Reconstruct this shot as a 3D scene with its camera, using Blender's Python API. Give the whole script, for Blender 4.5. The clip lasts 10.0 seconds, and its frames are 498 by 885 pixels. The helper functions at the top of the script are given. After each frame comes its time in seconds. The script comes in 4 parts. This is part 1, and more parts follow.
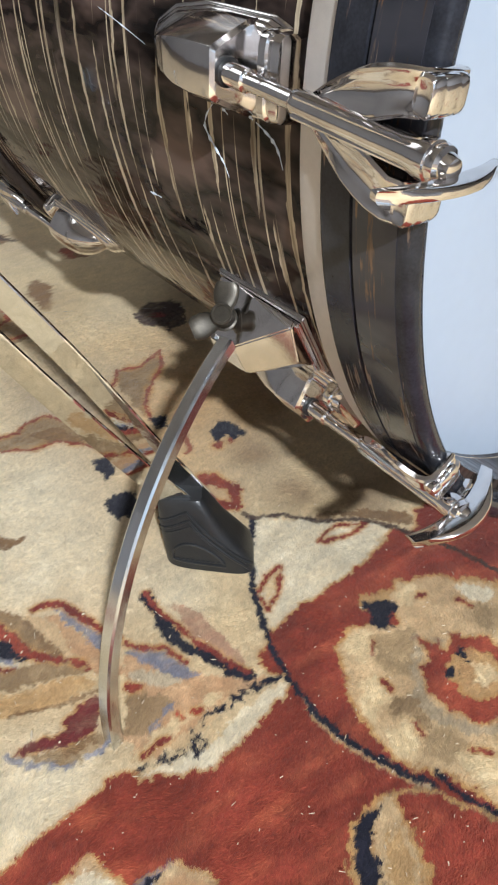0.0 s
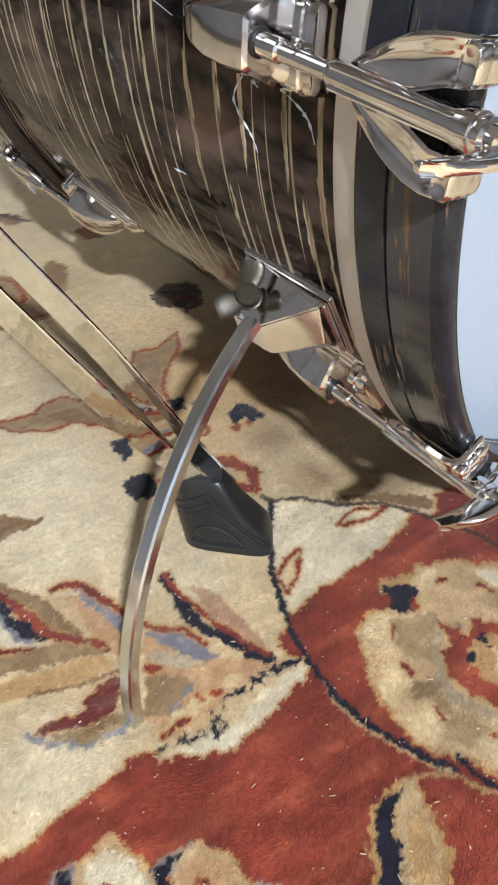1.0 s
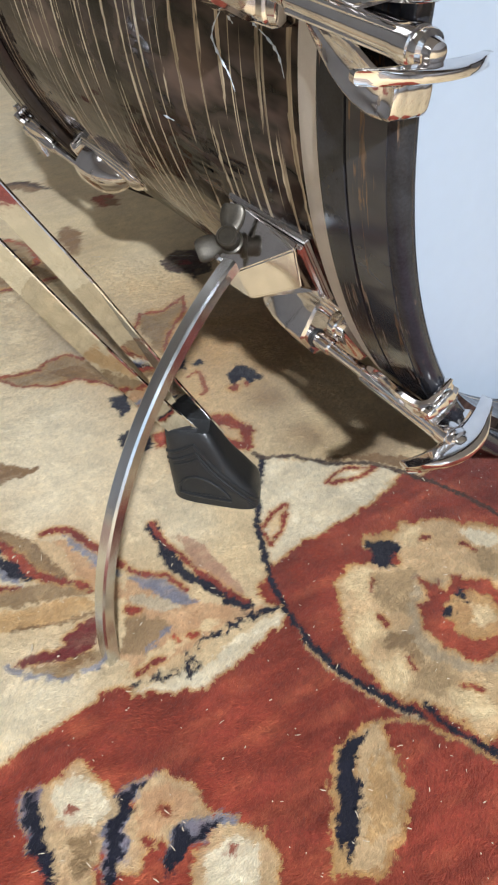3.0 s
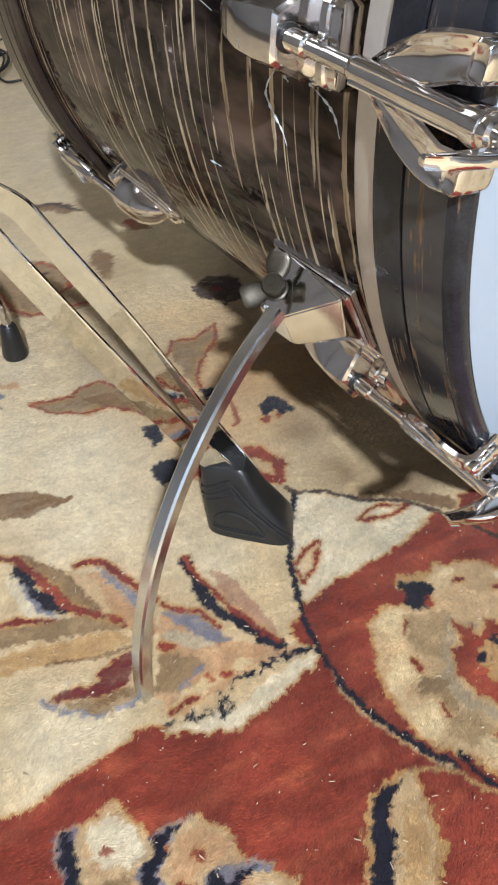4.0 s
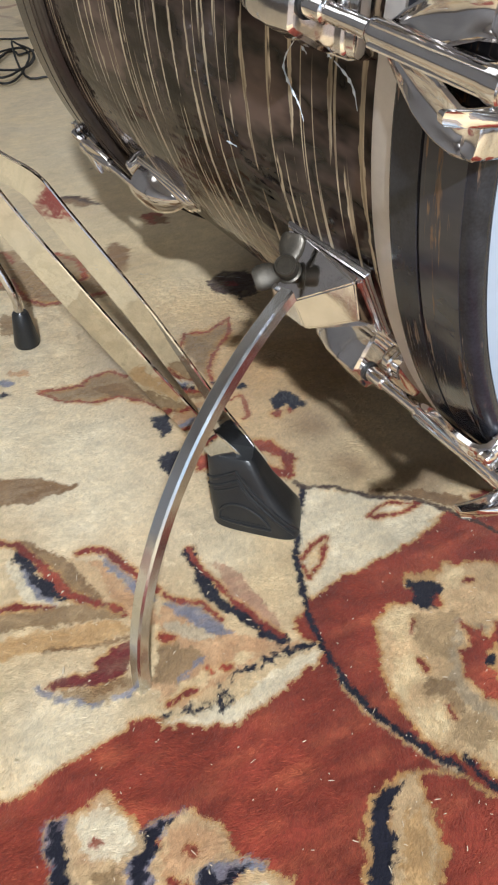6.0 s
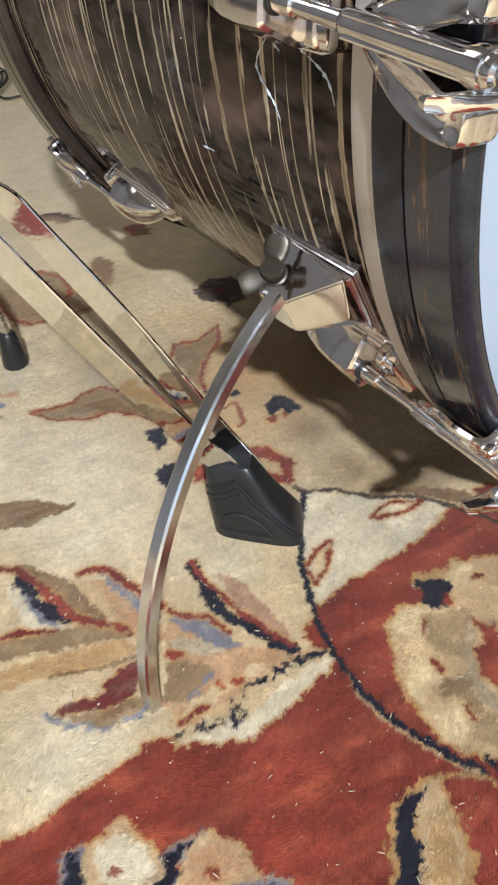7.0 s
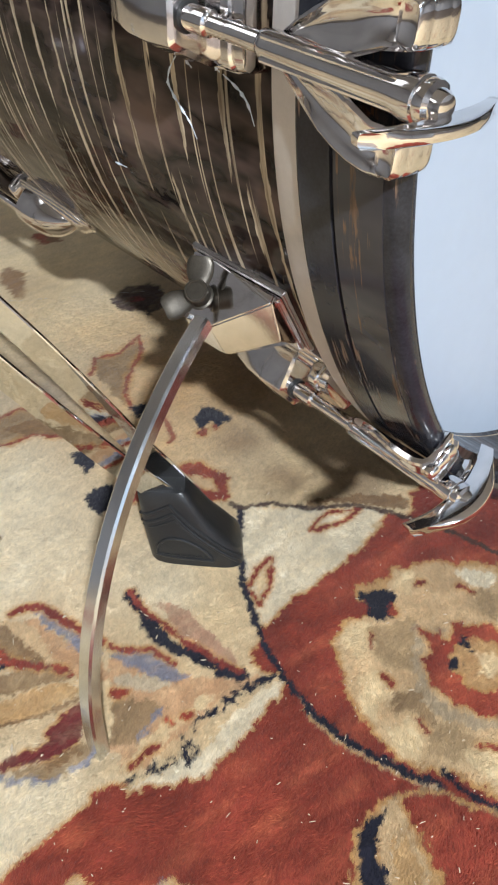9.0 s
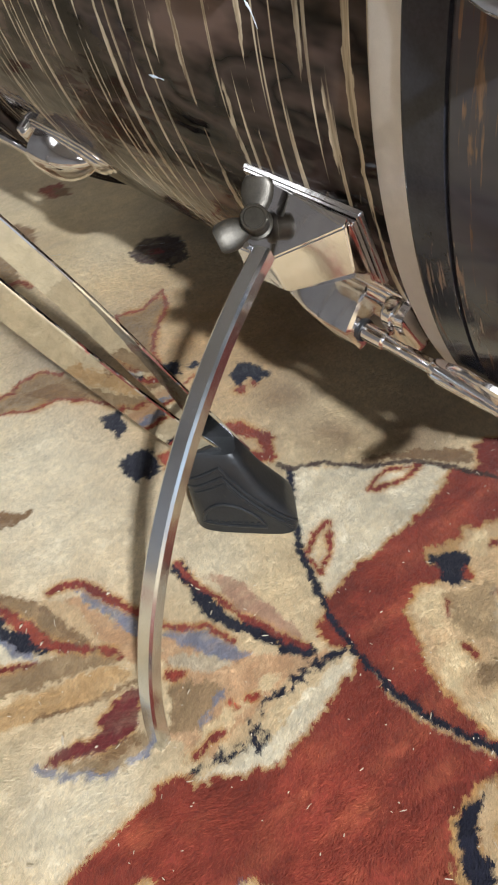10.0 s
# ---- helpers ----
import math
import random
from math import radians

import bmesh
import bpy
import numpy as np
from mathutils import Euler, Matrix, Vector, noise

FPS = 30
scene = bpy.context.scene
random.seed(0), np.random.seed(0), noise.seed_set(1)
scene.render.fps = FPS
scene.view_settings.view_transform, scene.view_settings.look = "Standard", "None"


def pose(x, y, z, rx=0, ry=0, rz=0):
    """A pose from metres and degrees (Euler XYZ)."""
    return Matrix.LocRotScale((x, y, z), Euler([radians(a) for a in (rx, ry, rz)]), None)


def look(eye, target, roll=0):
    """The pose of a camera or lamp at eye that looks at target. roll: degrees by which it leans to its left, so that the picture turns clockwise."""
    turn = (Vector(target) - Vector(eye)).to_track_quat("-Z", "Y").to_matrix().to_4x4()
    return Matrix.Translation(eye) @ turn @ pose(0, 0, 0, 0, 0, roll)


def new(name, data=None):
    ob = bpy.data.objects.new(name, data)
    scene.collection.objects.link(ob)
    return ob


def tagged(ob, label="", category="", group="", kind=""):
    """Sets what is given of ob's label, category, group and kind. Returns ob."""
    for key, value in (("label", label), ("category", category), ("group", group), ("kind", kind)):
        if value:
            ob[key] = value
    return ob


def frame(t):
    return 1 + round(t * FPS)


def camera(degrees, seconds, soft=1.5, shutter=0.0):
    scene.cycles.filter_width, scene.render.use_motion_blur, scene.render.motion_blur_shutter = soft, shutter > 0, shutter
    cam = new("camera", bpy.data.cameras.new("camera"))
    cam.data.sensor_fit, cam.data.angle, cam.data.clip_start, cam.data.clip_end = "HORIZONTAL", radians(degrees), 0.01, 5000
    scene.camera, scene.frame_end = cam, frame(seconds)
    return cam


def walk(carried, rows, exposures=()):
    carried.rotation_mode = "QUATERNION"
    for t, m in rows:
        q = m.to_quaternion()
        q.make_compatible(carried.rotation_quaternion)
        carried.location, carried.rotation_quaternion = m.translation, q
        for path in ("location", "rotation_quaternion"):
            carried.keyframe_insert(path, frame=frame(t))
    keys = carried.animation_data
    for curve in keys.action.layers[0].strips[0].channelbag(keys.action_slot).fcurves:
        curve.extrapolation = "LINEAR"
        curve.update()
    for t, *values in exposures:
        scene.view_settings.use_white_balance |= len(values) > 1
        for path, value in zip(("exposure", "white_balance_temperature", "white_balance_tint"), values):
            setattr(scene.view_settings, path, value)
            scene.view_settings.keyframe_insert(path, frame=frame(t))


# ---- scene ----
cam = camera(36.725, 10.0, 2.1)
PATH = [
    (0, (0.04897, 0.07820, 0.42110), (0.04278, 0.84301, -0.22312), -2.494),
    (0.5, (0.04853, 0.07916, 0.41594), (0.04658, 0.83448, -0.23941), -2.164),
    (1, (0.04044, 0.07999, 0.41709), (0.02224, 0.83204, -0.24177), -2.574),
    (1.5, (0.05243, 0.07650, 0.40980), (0.02045, 0.82518, -0.25236), -2.879),
    (2, (0.05516, 0.07754, 0.42250), (0.03608, 0.82577, -0.24066), -2.275),
    (2.5, (0.05582, 0.07894, 0.42755), (0.02592, 0.82640, -0.23608), -2.259),
    (3, (0.07091, 0.05842, 0.40002), (0.01033, 0.80161, -0.26631), -3.011),
    (3.2, (0.06436, 0.06735, 0.39803), (-0.01552, 0.80934, -0.26761), -3.842),
    (4.3, (0.05559, 0.06935, 0.42219), (-0.01611, 0.82250, -0.23173), -1.344),
    (4.5, (0.06119, 0.05937, 0.41076), (-0.00289, 0.81476, -0.24137), 0.124),
    (5, (0.05021, 0.06361, 0.42397), (-0.02417, 0.81859, -0.22754), 1.670),
    (5.2, (0.05850, 0.06612, 0.41503), (-0.01905, 0.82083, -0.23642), 1.781),
    (6.3, (0.05970, 0.06930, 0.40007), (-0.04474, 0.82472, -0.24678), -3.561),
    (6.5, (0.06596, 0.06369, 0.39920), (-0.03891, 0.81993, -0.24664), -4.371),
    (7, (0.05893, 0.07656, 0.39640), (-0.03635, 0.83665, -0.24640), -5.272),
    (7.5, (0.06300, 0.11220, 0.36805), (0.00029, 0.86967, -0.28180), -6.565),
    (8, (0.04819, 0.13502, 0.36520), (0.00540, 0.89414, -0.28433), -7.287),
    (8.5, (0.05177, 0.12678, 0.37875), (0.02101, 0.88964, -0.26709), -6.758),
    (9, (0.05378, 0.10074, 0.40235), (0.05725, 0.85247, -0.25711), -4.100),
    (9.5, (0.04222, 0.10551, 0.37939), (0.00821, 0.84085, -0.29745), -4.213),
    (10, (0.02356, 0.13281, 0.36840), (0.01714, 0.85457, -0.32372), -6.827),
]
walk(cam, [(t, look(eye, target, roll)) for t, eye, target, roll in PATH])

# ---- light: lamps out of view, added over and round the rug ----
world = bpy.data.worlds.new("world")
scene.world = world
world.use_nodes = True
world.node_tree.nodes["Background"].inputs[0].default_value = (0.9, 0.95, 1.0, 1)
world.node_tree.nodes["Background"].inputs[1].default_value = 0.03


def unseen_lamp(x, y, size_x, size_y, watts, colour, turn=0.0, z=2.66):
    data = bpy.data.lights.new("unseen_light", "AREA")
    data.shape, data.size, data.size_y, data.energy, data.color = "RECTANGLE", size_x, size_y, watts, colour
    lamp = new("unseen_light", data)
    lamp.matrix_world = pose(x, y, z, 0, 0, turn)
    return lamp


# key lamp, unseen, placed to give the drum's shadow its direction
unseen_lamp(0.50, -1.72, 0.12, 0.10, 183, (0.87, 0.925, 1.0), 0, 1.95)
# fill lamps without a seen source, added to brighten rug, drum and walls
unseen_lamp(1.55, -1.15, 1.2, 0.6, 6, (0.68, 0.84, 1.0), 36.4)
unseen_lamp(-2.3, 2.3, 1.5, 1.5, 16, (0.92, 0.96, 1.0))
unseen_lamp(-2.0, -1.6, 0.6, 1.2, 12, (0.97, 0.98, 1.0))

# cool fill light from an unseen window, added behind the camera
data = bpy.data.lights.new("added_window_light", "AREA")
data.shape, data.size, data.size_y, data.energy, data.color = "RECTANGLE", 2.0, 1.5, 9, (0.66, 0.82, 1.0)
added_window_lamp = new("added_window_light", data)
added_window_lamp.matrix_world = pose(1.0, -3.22, 1.40, 90, 0, 0)


# ---- material helpers ----
def material(name):
    m = bpy.data.materials.new(name)
    m.use_nodes = True
    t = m.node_tree
    return m, t, t.nodes["Principled BSDF"]


def add(t, kind, **inputs):
    n = t.nodes.new(kind)
    for k, v in inputs.items():
        n.inputs[k.replace("_", " ")].default_value = v
    return n


def ramp(t, source, stops):
    n = t.nodes.new("ShaderNodeValToRGB")
    e = n.color_ramp.elements
    while len(e) < len(stops):
        e.new(0.5)
    for el, (p, c) in zip(e, stops):
        el.position, el.color = p, (*c, 1) if len(c) == 3 else c
    t.links.new(source, n.inputs[0])
    return n.outputs[0]


def grey(v):
    return (v, v, v)


def math_node(t, op, a, b=None, clamp=False):
    n = t.nodes.new("ShaderNodeMath")
    n.operation, n.use_clamp = op, clamp
    for i, v in enumerate((a, b)):
        if v is None:
            continue
        if isinstance(v, (int, float)):
            n.inputs[i].default_value = v
        else:
            t.links.new(v, n.inputs[i])
    return n.outputs[0]


def mix(t, fac, a, b, blend="MIX"):
    n = t.nodes.new("ShaderNodeMix")
    n.data_type, n.blend_type = "RGBA", blend
    for i, v in ((0, fac), (6, a), (7, b)):
        if isinstance(v, (int, float)):
            n.inputs[i].default_value = v
        elif isinstance(v, tuple):
            n.inputs[i].default_value = (*v, 1)
        else:
            t.links.new(v, n.inputs[i])
    return n.outputs[2]


def noise_of(t, vector, scale, detail=3, rough=0.55):
    n = add(t, "ShaderNodeTexNoise", Scale=scale, Detail=detail, Roughness=rough)
    if vector is not None:
        t.links.new(vector, n.inputs["Vector"])
    return n.outputs["Fac"]


def bump(t, bsdf, height, strength, distance):
    n = add(t, "ShaderNodeBump", Strength=strength, Distance=distance)
    t.links.new(height, n.inputs["Height"])
    t.links.new(n.outputs[0], bsdf.inputs["Normal"])


def coords(t):
    return t.nodes.new("ShaderNodeTexCoord").outputs["Object"]


def chrome(name, colour, rough, wear):
    m, t, b = material(name)
    c = coords(t)
    b.inputs["Metallic"].default_value = 1
    big, fine = noise_of(t, c, 60), noise_of(t, c, 900, 2)
    t.links.new(mix(t, ramp(t, big, [(0.4, grey(0)), (0.75, grey(wear))]), colour, tuple(v * 0.72 for v in colour)), b.inputs["Base Color"])
    t.links.new(math_node(t, "ADD", math_node(t, "MULTIPLY", big, rough), math_node(t, "MULTIPLY", fine, rough * 0.6)), b.inputs["Roughness"])
    bump(t, b, noise_of(t, c, 120, 2), 0.06, 0.001)
    return m


CHROME = chrome("chrome", (0.83, 0.80, 0.79), 0.13, 0.6)
BRIGHT = chrome("bright_chrome", (0.76, 0.77, 0.78), 0.045, 0.4)
STEEL = chrome("polished_steel", (0.70, 0.73, 0.76), 0.24, 0.12)


def plain(name, colour, rough, vary=0.25, scale=80, relief=0.0, metal=0.0):
    m, t, b = material(name)
    c = coords(t)
    n1, n2 = noise_of(t, c, scale), noise_of(t, c, scale * 9, 2)
    k = math_node(t, "ADD", math_node(t, "MULTIPLY", n1, 0.6), math_node(t, "MULTIPLY", n2, 0.4))
    t.links.new(mix(t, ramp(t, k, [(0.3, grey(0)), (0.7, grey(1))]), tuple(v * (1 - vary) for v in colour), tuple(min(1, v * (1 + vary)) for v in colour)), b.inputs["Base Color"])
    b.inputs["Roughness"].default_value, b.inputs["Metallic"].default_value = rough, metal
    if relief:
        bump(t, b, n2, 0.5, relief)
    return m


NICKEL = plain("dull_nickel", (0.060, 0.052, 0.040), 0.34, 0.35, 160, 0.0001, 0.6)
RUBBER = plain("black_rubber", (0.018, 0.019, 0.020), 0.36, 0.3, 60, 0.0004)
HEAD = plain("white_drumhead", (0.43, 0.51, 0.615), 0.28, 0.03, 12)
ALUMINIUM = plain("brushed_aluminium", (0.64, 0.60, 0.56), 0.42, 0.06, 200, 0.0, 0.35)
CABLE = plain("black_cable", (0.015, 0.015, 0.016), 0.5, 0.2)
PLASTER = plain("wall_paint", (0.45, 0.45, 0.46), 0.8, 0.06, 3)
CEILING = plain("ceiling_tile", (0.60, 0.60, 0.61), 0.9, 0.05, 5)
BOARDS = plain("dark_floor", (0.16, 0.12, 0.09), 0.5, 0.25, 8)


def wrap_material(name, streaks, ground, threshold, grain, rough, gloss, clouds=1.0, bands=()):
    """Glossy cellulose wrap: brown-black ground with long cream streaks that run round the shell."""
    m, t, b = material(name)
    sep = t.nodes.new("ShaderNodeSeparateXYZ")
    t.links.new(coords(t), sep.inputs[0])
    angle = math_node(t, "ARCTAN2", sep.outputs["X"], sep.outputs["Z"])
    arc = math_node(t, "MULTIPLY", angle, 0.28)
    com = t.nodes.new("ShaderNodeCombineXYZ")
    t.links.new(arc, com.inputs[0])
    t.links.new(sep.outputs["Y"], com.inputs[1])

    def stretched(sx, sy, scale, detail, rough=0.5):
        mp = add(t, "ShaderNodeMapping", Scale=(sx, sy, 1))
        t.links.new(com.outputs[0], mp.inputs[0])
        return noise_of(t, mp.outputs[0], scale, detail, rough)

    wide = ramp(t, stretched(*grain, 1, 3, 0.62), [(threshold, grey(0)), (threshold + 0.022, grey(1))])
    if bands:
        # the long streaks lie at fixed places along the drum and wander, swell and break
        sway = math_node(t, "MULTIPLY_ADD", stretched(9, 16, 1, 2), 0.009)
        sway.node.inputs[2].default_value = -0.0045
        jag = math_node(t, "MULTIPLY_ADD", stretched(100, 40, 1, 3), 0.0034)
        jag.node.inputs[2].default_value = -0.0017
        along = math_node(t, "DIVIDE", math_node(t, "ADD", math_node(t, "ADD", sep.outputs["Y"], sway), jag), 0.6)
        tents = [ramp(t, along, [(0.0, grey(0))] + [(q, grey(g)) for y, w in reversed(bands[i::2]) for q, g in (((y - w * 0.82) / 0.6, 0), (y / 0.6, 1), ((y + w * 0.82) / 0.6, 0))]) for i in (0, 1)]
        edge = math_node(t, "MULTIPLY_ADD", stretched(13, 60, 1, 4, 0.66), 3.3)
        edge.node.inputs[2].default_value = -1.12
        wide = ramp(t, math_node(t, "SUBTRACT", math_node(t, "MAXIMUM", *tents), edge), [(0.0, grey(0)), (0.14, grey(1))])
    thin = ramp(t, stretched(grain[0] * 1.1, grain[1] * 2.3, 1, 2, 0.5), [(threshold + 0.045, grey(0)), (threshold + 0.07, grey(1))])
    where = ramp(t, stretched(9, 14, 1, 2), [(0.30, grey(0)), (0.42, grey(1))])
    k = math_node(t, "MULTIPLY", math_node(t, "MAXIMUM", wide, thin), where)
    # brown and dark clouds: blurred room reflections painted into the ground colour
    cloud = ramp(t, stretched(22, 9, 1, 4, 0.5), [(0.36, tuple(v * 0.5 for v in ground)), (0.46, tuple(v * f for v, f in zip(ground, (7.0, 6.4, 6.1)))), (0.53, ground), (0.66, tuple(v * f for v, f in zip(ground, (15.0, 13.2, 12.2))))])
    cloud = mix(t, clouds, tuple(v * 1.5 for v in ground), cloud)
    worn = ramp(t, stretched(60, 260, 1, 3, 0.7), [(0.46, grey(clouds)), (0.54, grey(1))])
    k = math_node(t, "MULTIPLY", k, worn)
    shade = mix(t, ramp(t, stretched(22, 300, 1, 3, 0.65), [(0.36, grey(0)), (0.66, grey(1))]), streaks, tuple(v * f for v, f in zip(streaks, (0.34, 0.30, 0.27))))
    t.links.new(mix(t, k, cloud, shade), b.inputs["Base Color"])
    b.inputs["Roughness"].default_value = rough
    b.inputs["Specular IOR Level"].default_value = gloss
    b.inputs["IOR"].default_value = 1.5
    ripple = math_node(t, "ADD", stretched(34, 9, 1, 3), math_node(t, "MULTIPLY", stretched(8, 60, 1, 2), 0.15))
    bump(t, b, ripple, 0.42 * clouds, 0.005)
    return m


WRAP = wrap_material("drum_wrap", (0.64, 0.55, 0.40), (0.0085, 0.0066, 0.0060), 0.574, (3.6, 84), 0.06, 0.11, 1.0, ((0.505, 0.0030), (0.484, 0.0022), (0.446, 0.0026), (0.412, 0.0034), (0.384, 0.0018), (0.353, 0.0032), (0.323, 0.0030), (0.297, 0.0034), (0.276, 0.0016), (0.255, 0.0030), (0.2345, 0.0036), (0.212, 0.0026), (0.193, 0.0036), (0.165, 0.0034), (0.148, 0.0020), (0.114, 0.0036), (0.102, 0.0026), (0.089, 0.0030), (0.0785, 0.0034)))
INLAY = wrap_material("hoop_inlay", (0.15, 0.092, 0.058), (0.018, 0.0188, 0.0235), 0.570, (14, 150), 0.13, 0.5, 0.12)
LACQUER = plain("black_lacquer", (0.022, 0.0235, 0.030), 0.20, 0.4, 90)
LACQUER.node_tree.nodes["Principled BSDF"].inputs["Specular IOR Level"].default_value = 0.3


BACK_LACQUER = plain("brown_lacquer", (0.030, 0.022, 0.018), 0.12, 0.3, 90)


def scuffed(m):
    """Bronze rub marks through the black, in short smears along the hoop."""
    t = m.node_tree
    b = t.nodes["Principled BSDF"]
    under = b.inputs["Base Color"].links[0].from_socket
    sep = t.nodes.new("ShaderNodeSeparateXYZ")
    t.links.new(coords(t), sep.inputs[0])
    com = t.nodes.new("ShaderNodeCombineXYZ")
    t.links.new(math_node(t, "MULTIPLY", math_node(t, "ARCTAN2", sep.outputs["X"], sep.outputs["Z"]), 0.29), com.inputs[0])
    t.links.new(sep.outputs["Y"], com.inputs[1])

    def grain(sx, sy, detail):
        mp = add(t, "ShaderNodeMapping", Scale=(sx, sy, 1))
        t.links.new(com.outputs[0], mp.inputs[0])
        return noise_of(t, mp.outputs[0], 1, detail, 0.65)
    smear = ramp(t, grain(48, 520, 4), [(0.52, grey(0)), (0.60, grey(1))])
    patch = ramp(t, grain(15, 120, 2), [(0.58, grey(0)), (0.66, grey(1))])
    k = math_node(t, "MULTIPLY", smear, patch)
    t.links.new(mix(t, k, under, (0.19, 0.125, 0.085)), b.inputs["Base Color"])
    rub = math_node(t, "MULTIPLY_ADD", k, 0.3)
    rub.node.inputs[2].default_value = b.inputs["Roughness"].default_value
    t.links.new(rub, b.inputs["Roughness"])


scuffed(LACQUER)
scuffed(INLAY)


# ---- mesh helpers ----
def part(name, bm, mat, parent=None, label="", smooth=True, sharp=40):
    bmesh.ops.recalc_face_normals(bm, faces=bm.faces)
    for f in bm.faces:
        f.smooth = smooth
    if smooth:
        for e in bm.edges:
            if len(e.link_faces) == 2 and e.calc_face_angle(0) > radians(sharp):
                e.smooth = False
    me = bpy.data.meshes.new(name)
    bm.to_mesh(me)
    bm.free()
    me.materials.append(mat)
    ob = new(name, me)
    if parent is not None:
        ob.parent = parent
    return tagged(ob, label)


def thing(name, label, category, m=None, group="", kind=""):
    ob = new(name)
    ob.empty_display_size = 0.05
    if m is not None:
        ob.matrix_world = m
    return tagged(ob, label, category, group, kind)


def bridge(bm, rings, closed=True, caps=True):
    """Skin over rings of points."""
    vs = [[bm.verts.new(p) for p in r] for r in rings]
    n = len(vs[0])
    for a, b in zip(vs, vs[1:]):
        for i in range(n if closed else n - 1):
            j = (i + 1) % n
            bm.faces.new((a[i], a[j], b[j], b[i]))
    if caps and closed:
        bm.faces.new(vs[0][::-1])
        bm.faces.new(vs[-1])
    return vs


def lathe_y(profile, steps=160):
    """A ring about the local y axis from a closed profile of (radius, y)."""
    bm = bmesh.new()
    rows = []
    for i in range(steps):
        a = 2 * math.pi * i / steps
        rows.append([bm.verts.new((r * math.sin(a), y, r * math.cos(a))) for r, y in profile])
    n = len(profile)
    for i in range(steps):
        a, b = rows[i], rows[(i + 1) % steps]
        for j in range(n):
            bm.faces.new((a[j], a[(j + 1) % n], b[(j + 1) % n], b[j]))
    return bm


def tube(points, radii, sides=14, flat=1.0, up=None, bm=None):
    """A swept tube through points; flat squeezes it along its second axis; up holds the first axis."""
    bm = bm or bmesh.new()
    pts = [Vector(p) for p in points]
    if isinstance(radii, (int, float)):
        radii = [radii] * len(pts)
    rings, ref = [], Vector(up) if up else None
    for i, p in enumerate(pts):
        d = (pts[min(i + 1, len(pts) - 1)] - pts[max(i - 1, 0)]).normalized()
        if ref is None:
            ref = d.orthogonal().normalized()
        a = (ref - d * ref.dot(d)).normalized()
        if not up:
            ref = a
        b = d.cross(a)
        rings.append([p + (a * math.cos(k) + b * math.sin(k) * flat) * radii[i] for k in (2 * math.pi * s / sides for s in range(sides))])
    bridge(bm, rings)
    return bm


def bar(points, width, depth, up, bevel=0.0012):
    """A swept rectangular bar with eased corners; up is the way of its depth."""
    bm = bmesh.new()
    pts = [Vector(p) for p in points]
    c, rings = bevel, []
    w, h = width / 2, depth / 2
    outline = [(w - c, -h), (w, -h + c), (w, h - c), (w - c, h), (-w + c, h), (-w, h - c), (-w, -h + c), (-w + c, -h)]
    for i, p in enumerate(pts):
        d = (pts[min(i + 1, len(pts) - 1)] - pts[max(i - 1, 0)]).normalized()
        side = d.cross(Vector(up)).normalized()
        nrm = side.cross(d)
        rings.append([p + side * u + nrm * v for u, v in outline])
    bridge(bm, rings)
    return bm


def smooth_path(points, n=8):
    """Catmull-Rom points through the given ones."""
    p = [Vector(q) for q in points]
    p = [2 * p[0] - p[1], *p, 2 * p[-1] - p[-2]]
    out = []
    for a, b, c, d in zip(p, p[1:], p[2:], p[3:]):
        for i in range(n):
            s = i / n
            out.append(0.5 * (2 * b + (c - a) * s + (2 * a - 5 * b + 4 * c - d) * s * s + (3 * b - a - 3 * c + d) * s ** 3))
    return out + [p[-2]]


def box(bm, x0, x1, y0, y1, z0, z1):
    vs = [bm.verts.new((x, y, z)) for x in (x0, x1) for y in (y0, y1) for z in (z0, z1)]
    for q in ((0, 1, 3, 2), (4, 6, 7, 5), (0, 4, 5, 1), (2, 3, 7, 6), (0, 2, 6, 4), (1, 5, 7, 3)):
        bm.faces.new([vs[i] for i in q])


# ---- the room ----
def slab(name, label, mat, *b):
    bm = bmesh.new()
    box(bm, *b)
    return tagged(part(name, bm, mat, smooth=False), label, name.split("_")[0], kind="structure")


slab("floor", "dark wooden shop floor under the rug", BOARDS, -3.6, 3.6, -3.2, 4.4, -0.12, -0.02)
slab("ceiling", "white tiled shop ceiling", CEILING, -3.6, 3.6, -3.2, 4.4, 2.7, 2.8)
slab("wall_north", "plain painted shop wall", PLASTER, -3.6, 3.6, 4.4, 4.55, -0.12, 2.8)
for b in ((-3.6, 0.0, -3.35, -3.2, -0.12, 2.8), (2.0, 3.6, -3.35, -3.2, -0.12, 2.8), (0.0, 2.0, -3.35, -3.2, -0.12, 0.65), (0.0, 2.0, -3.35, -3.2, 2.15, 2.8)):
    slab("wall_south", "plain painted shop wall round the added window", PLASTER, *b)
# frame of the unseen window, added round the cool fill lamp
bm = bmesh.new()
for b in ((0.0, 0.05, -3.30, -3.24, 0.65, 2.15), (1.95, 2.0, -3.30, -3.24, 0.65, 2.15), (0.97, 1.03, -3.30, -3.24, 0.70, 2.10), (0.05, 1.95, -3.30, -3.24, 0.65, 0.70), (0.05, 1.95, -3.30, -3.24, 2.10, 2.15)):
    box(bm, *b)
tagged(part("added_window", bm, HEAD, smooth=False), "white frame of a window added out of view", "window", kind="structure")
slab("wall_east", "plain painted shop wall", PLASTER, 3.6, 3.75, -3.2, 4.4, -0.12, 2.8)
slab("wall_west", "plain painted shop wall", PLASTER, -3.75, -3.6, -3.2, 4.4, -0.12, 2.8)

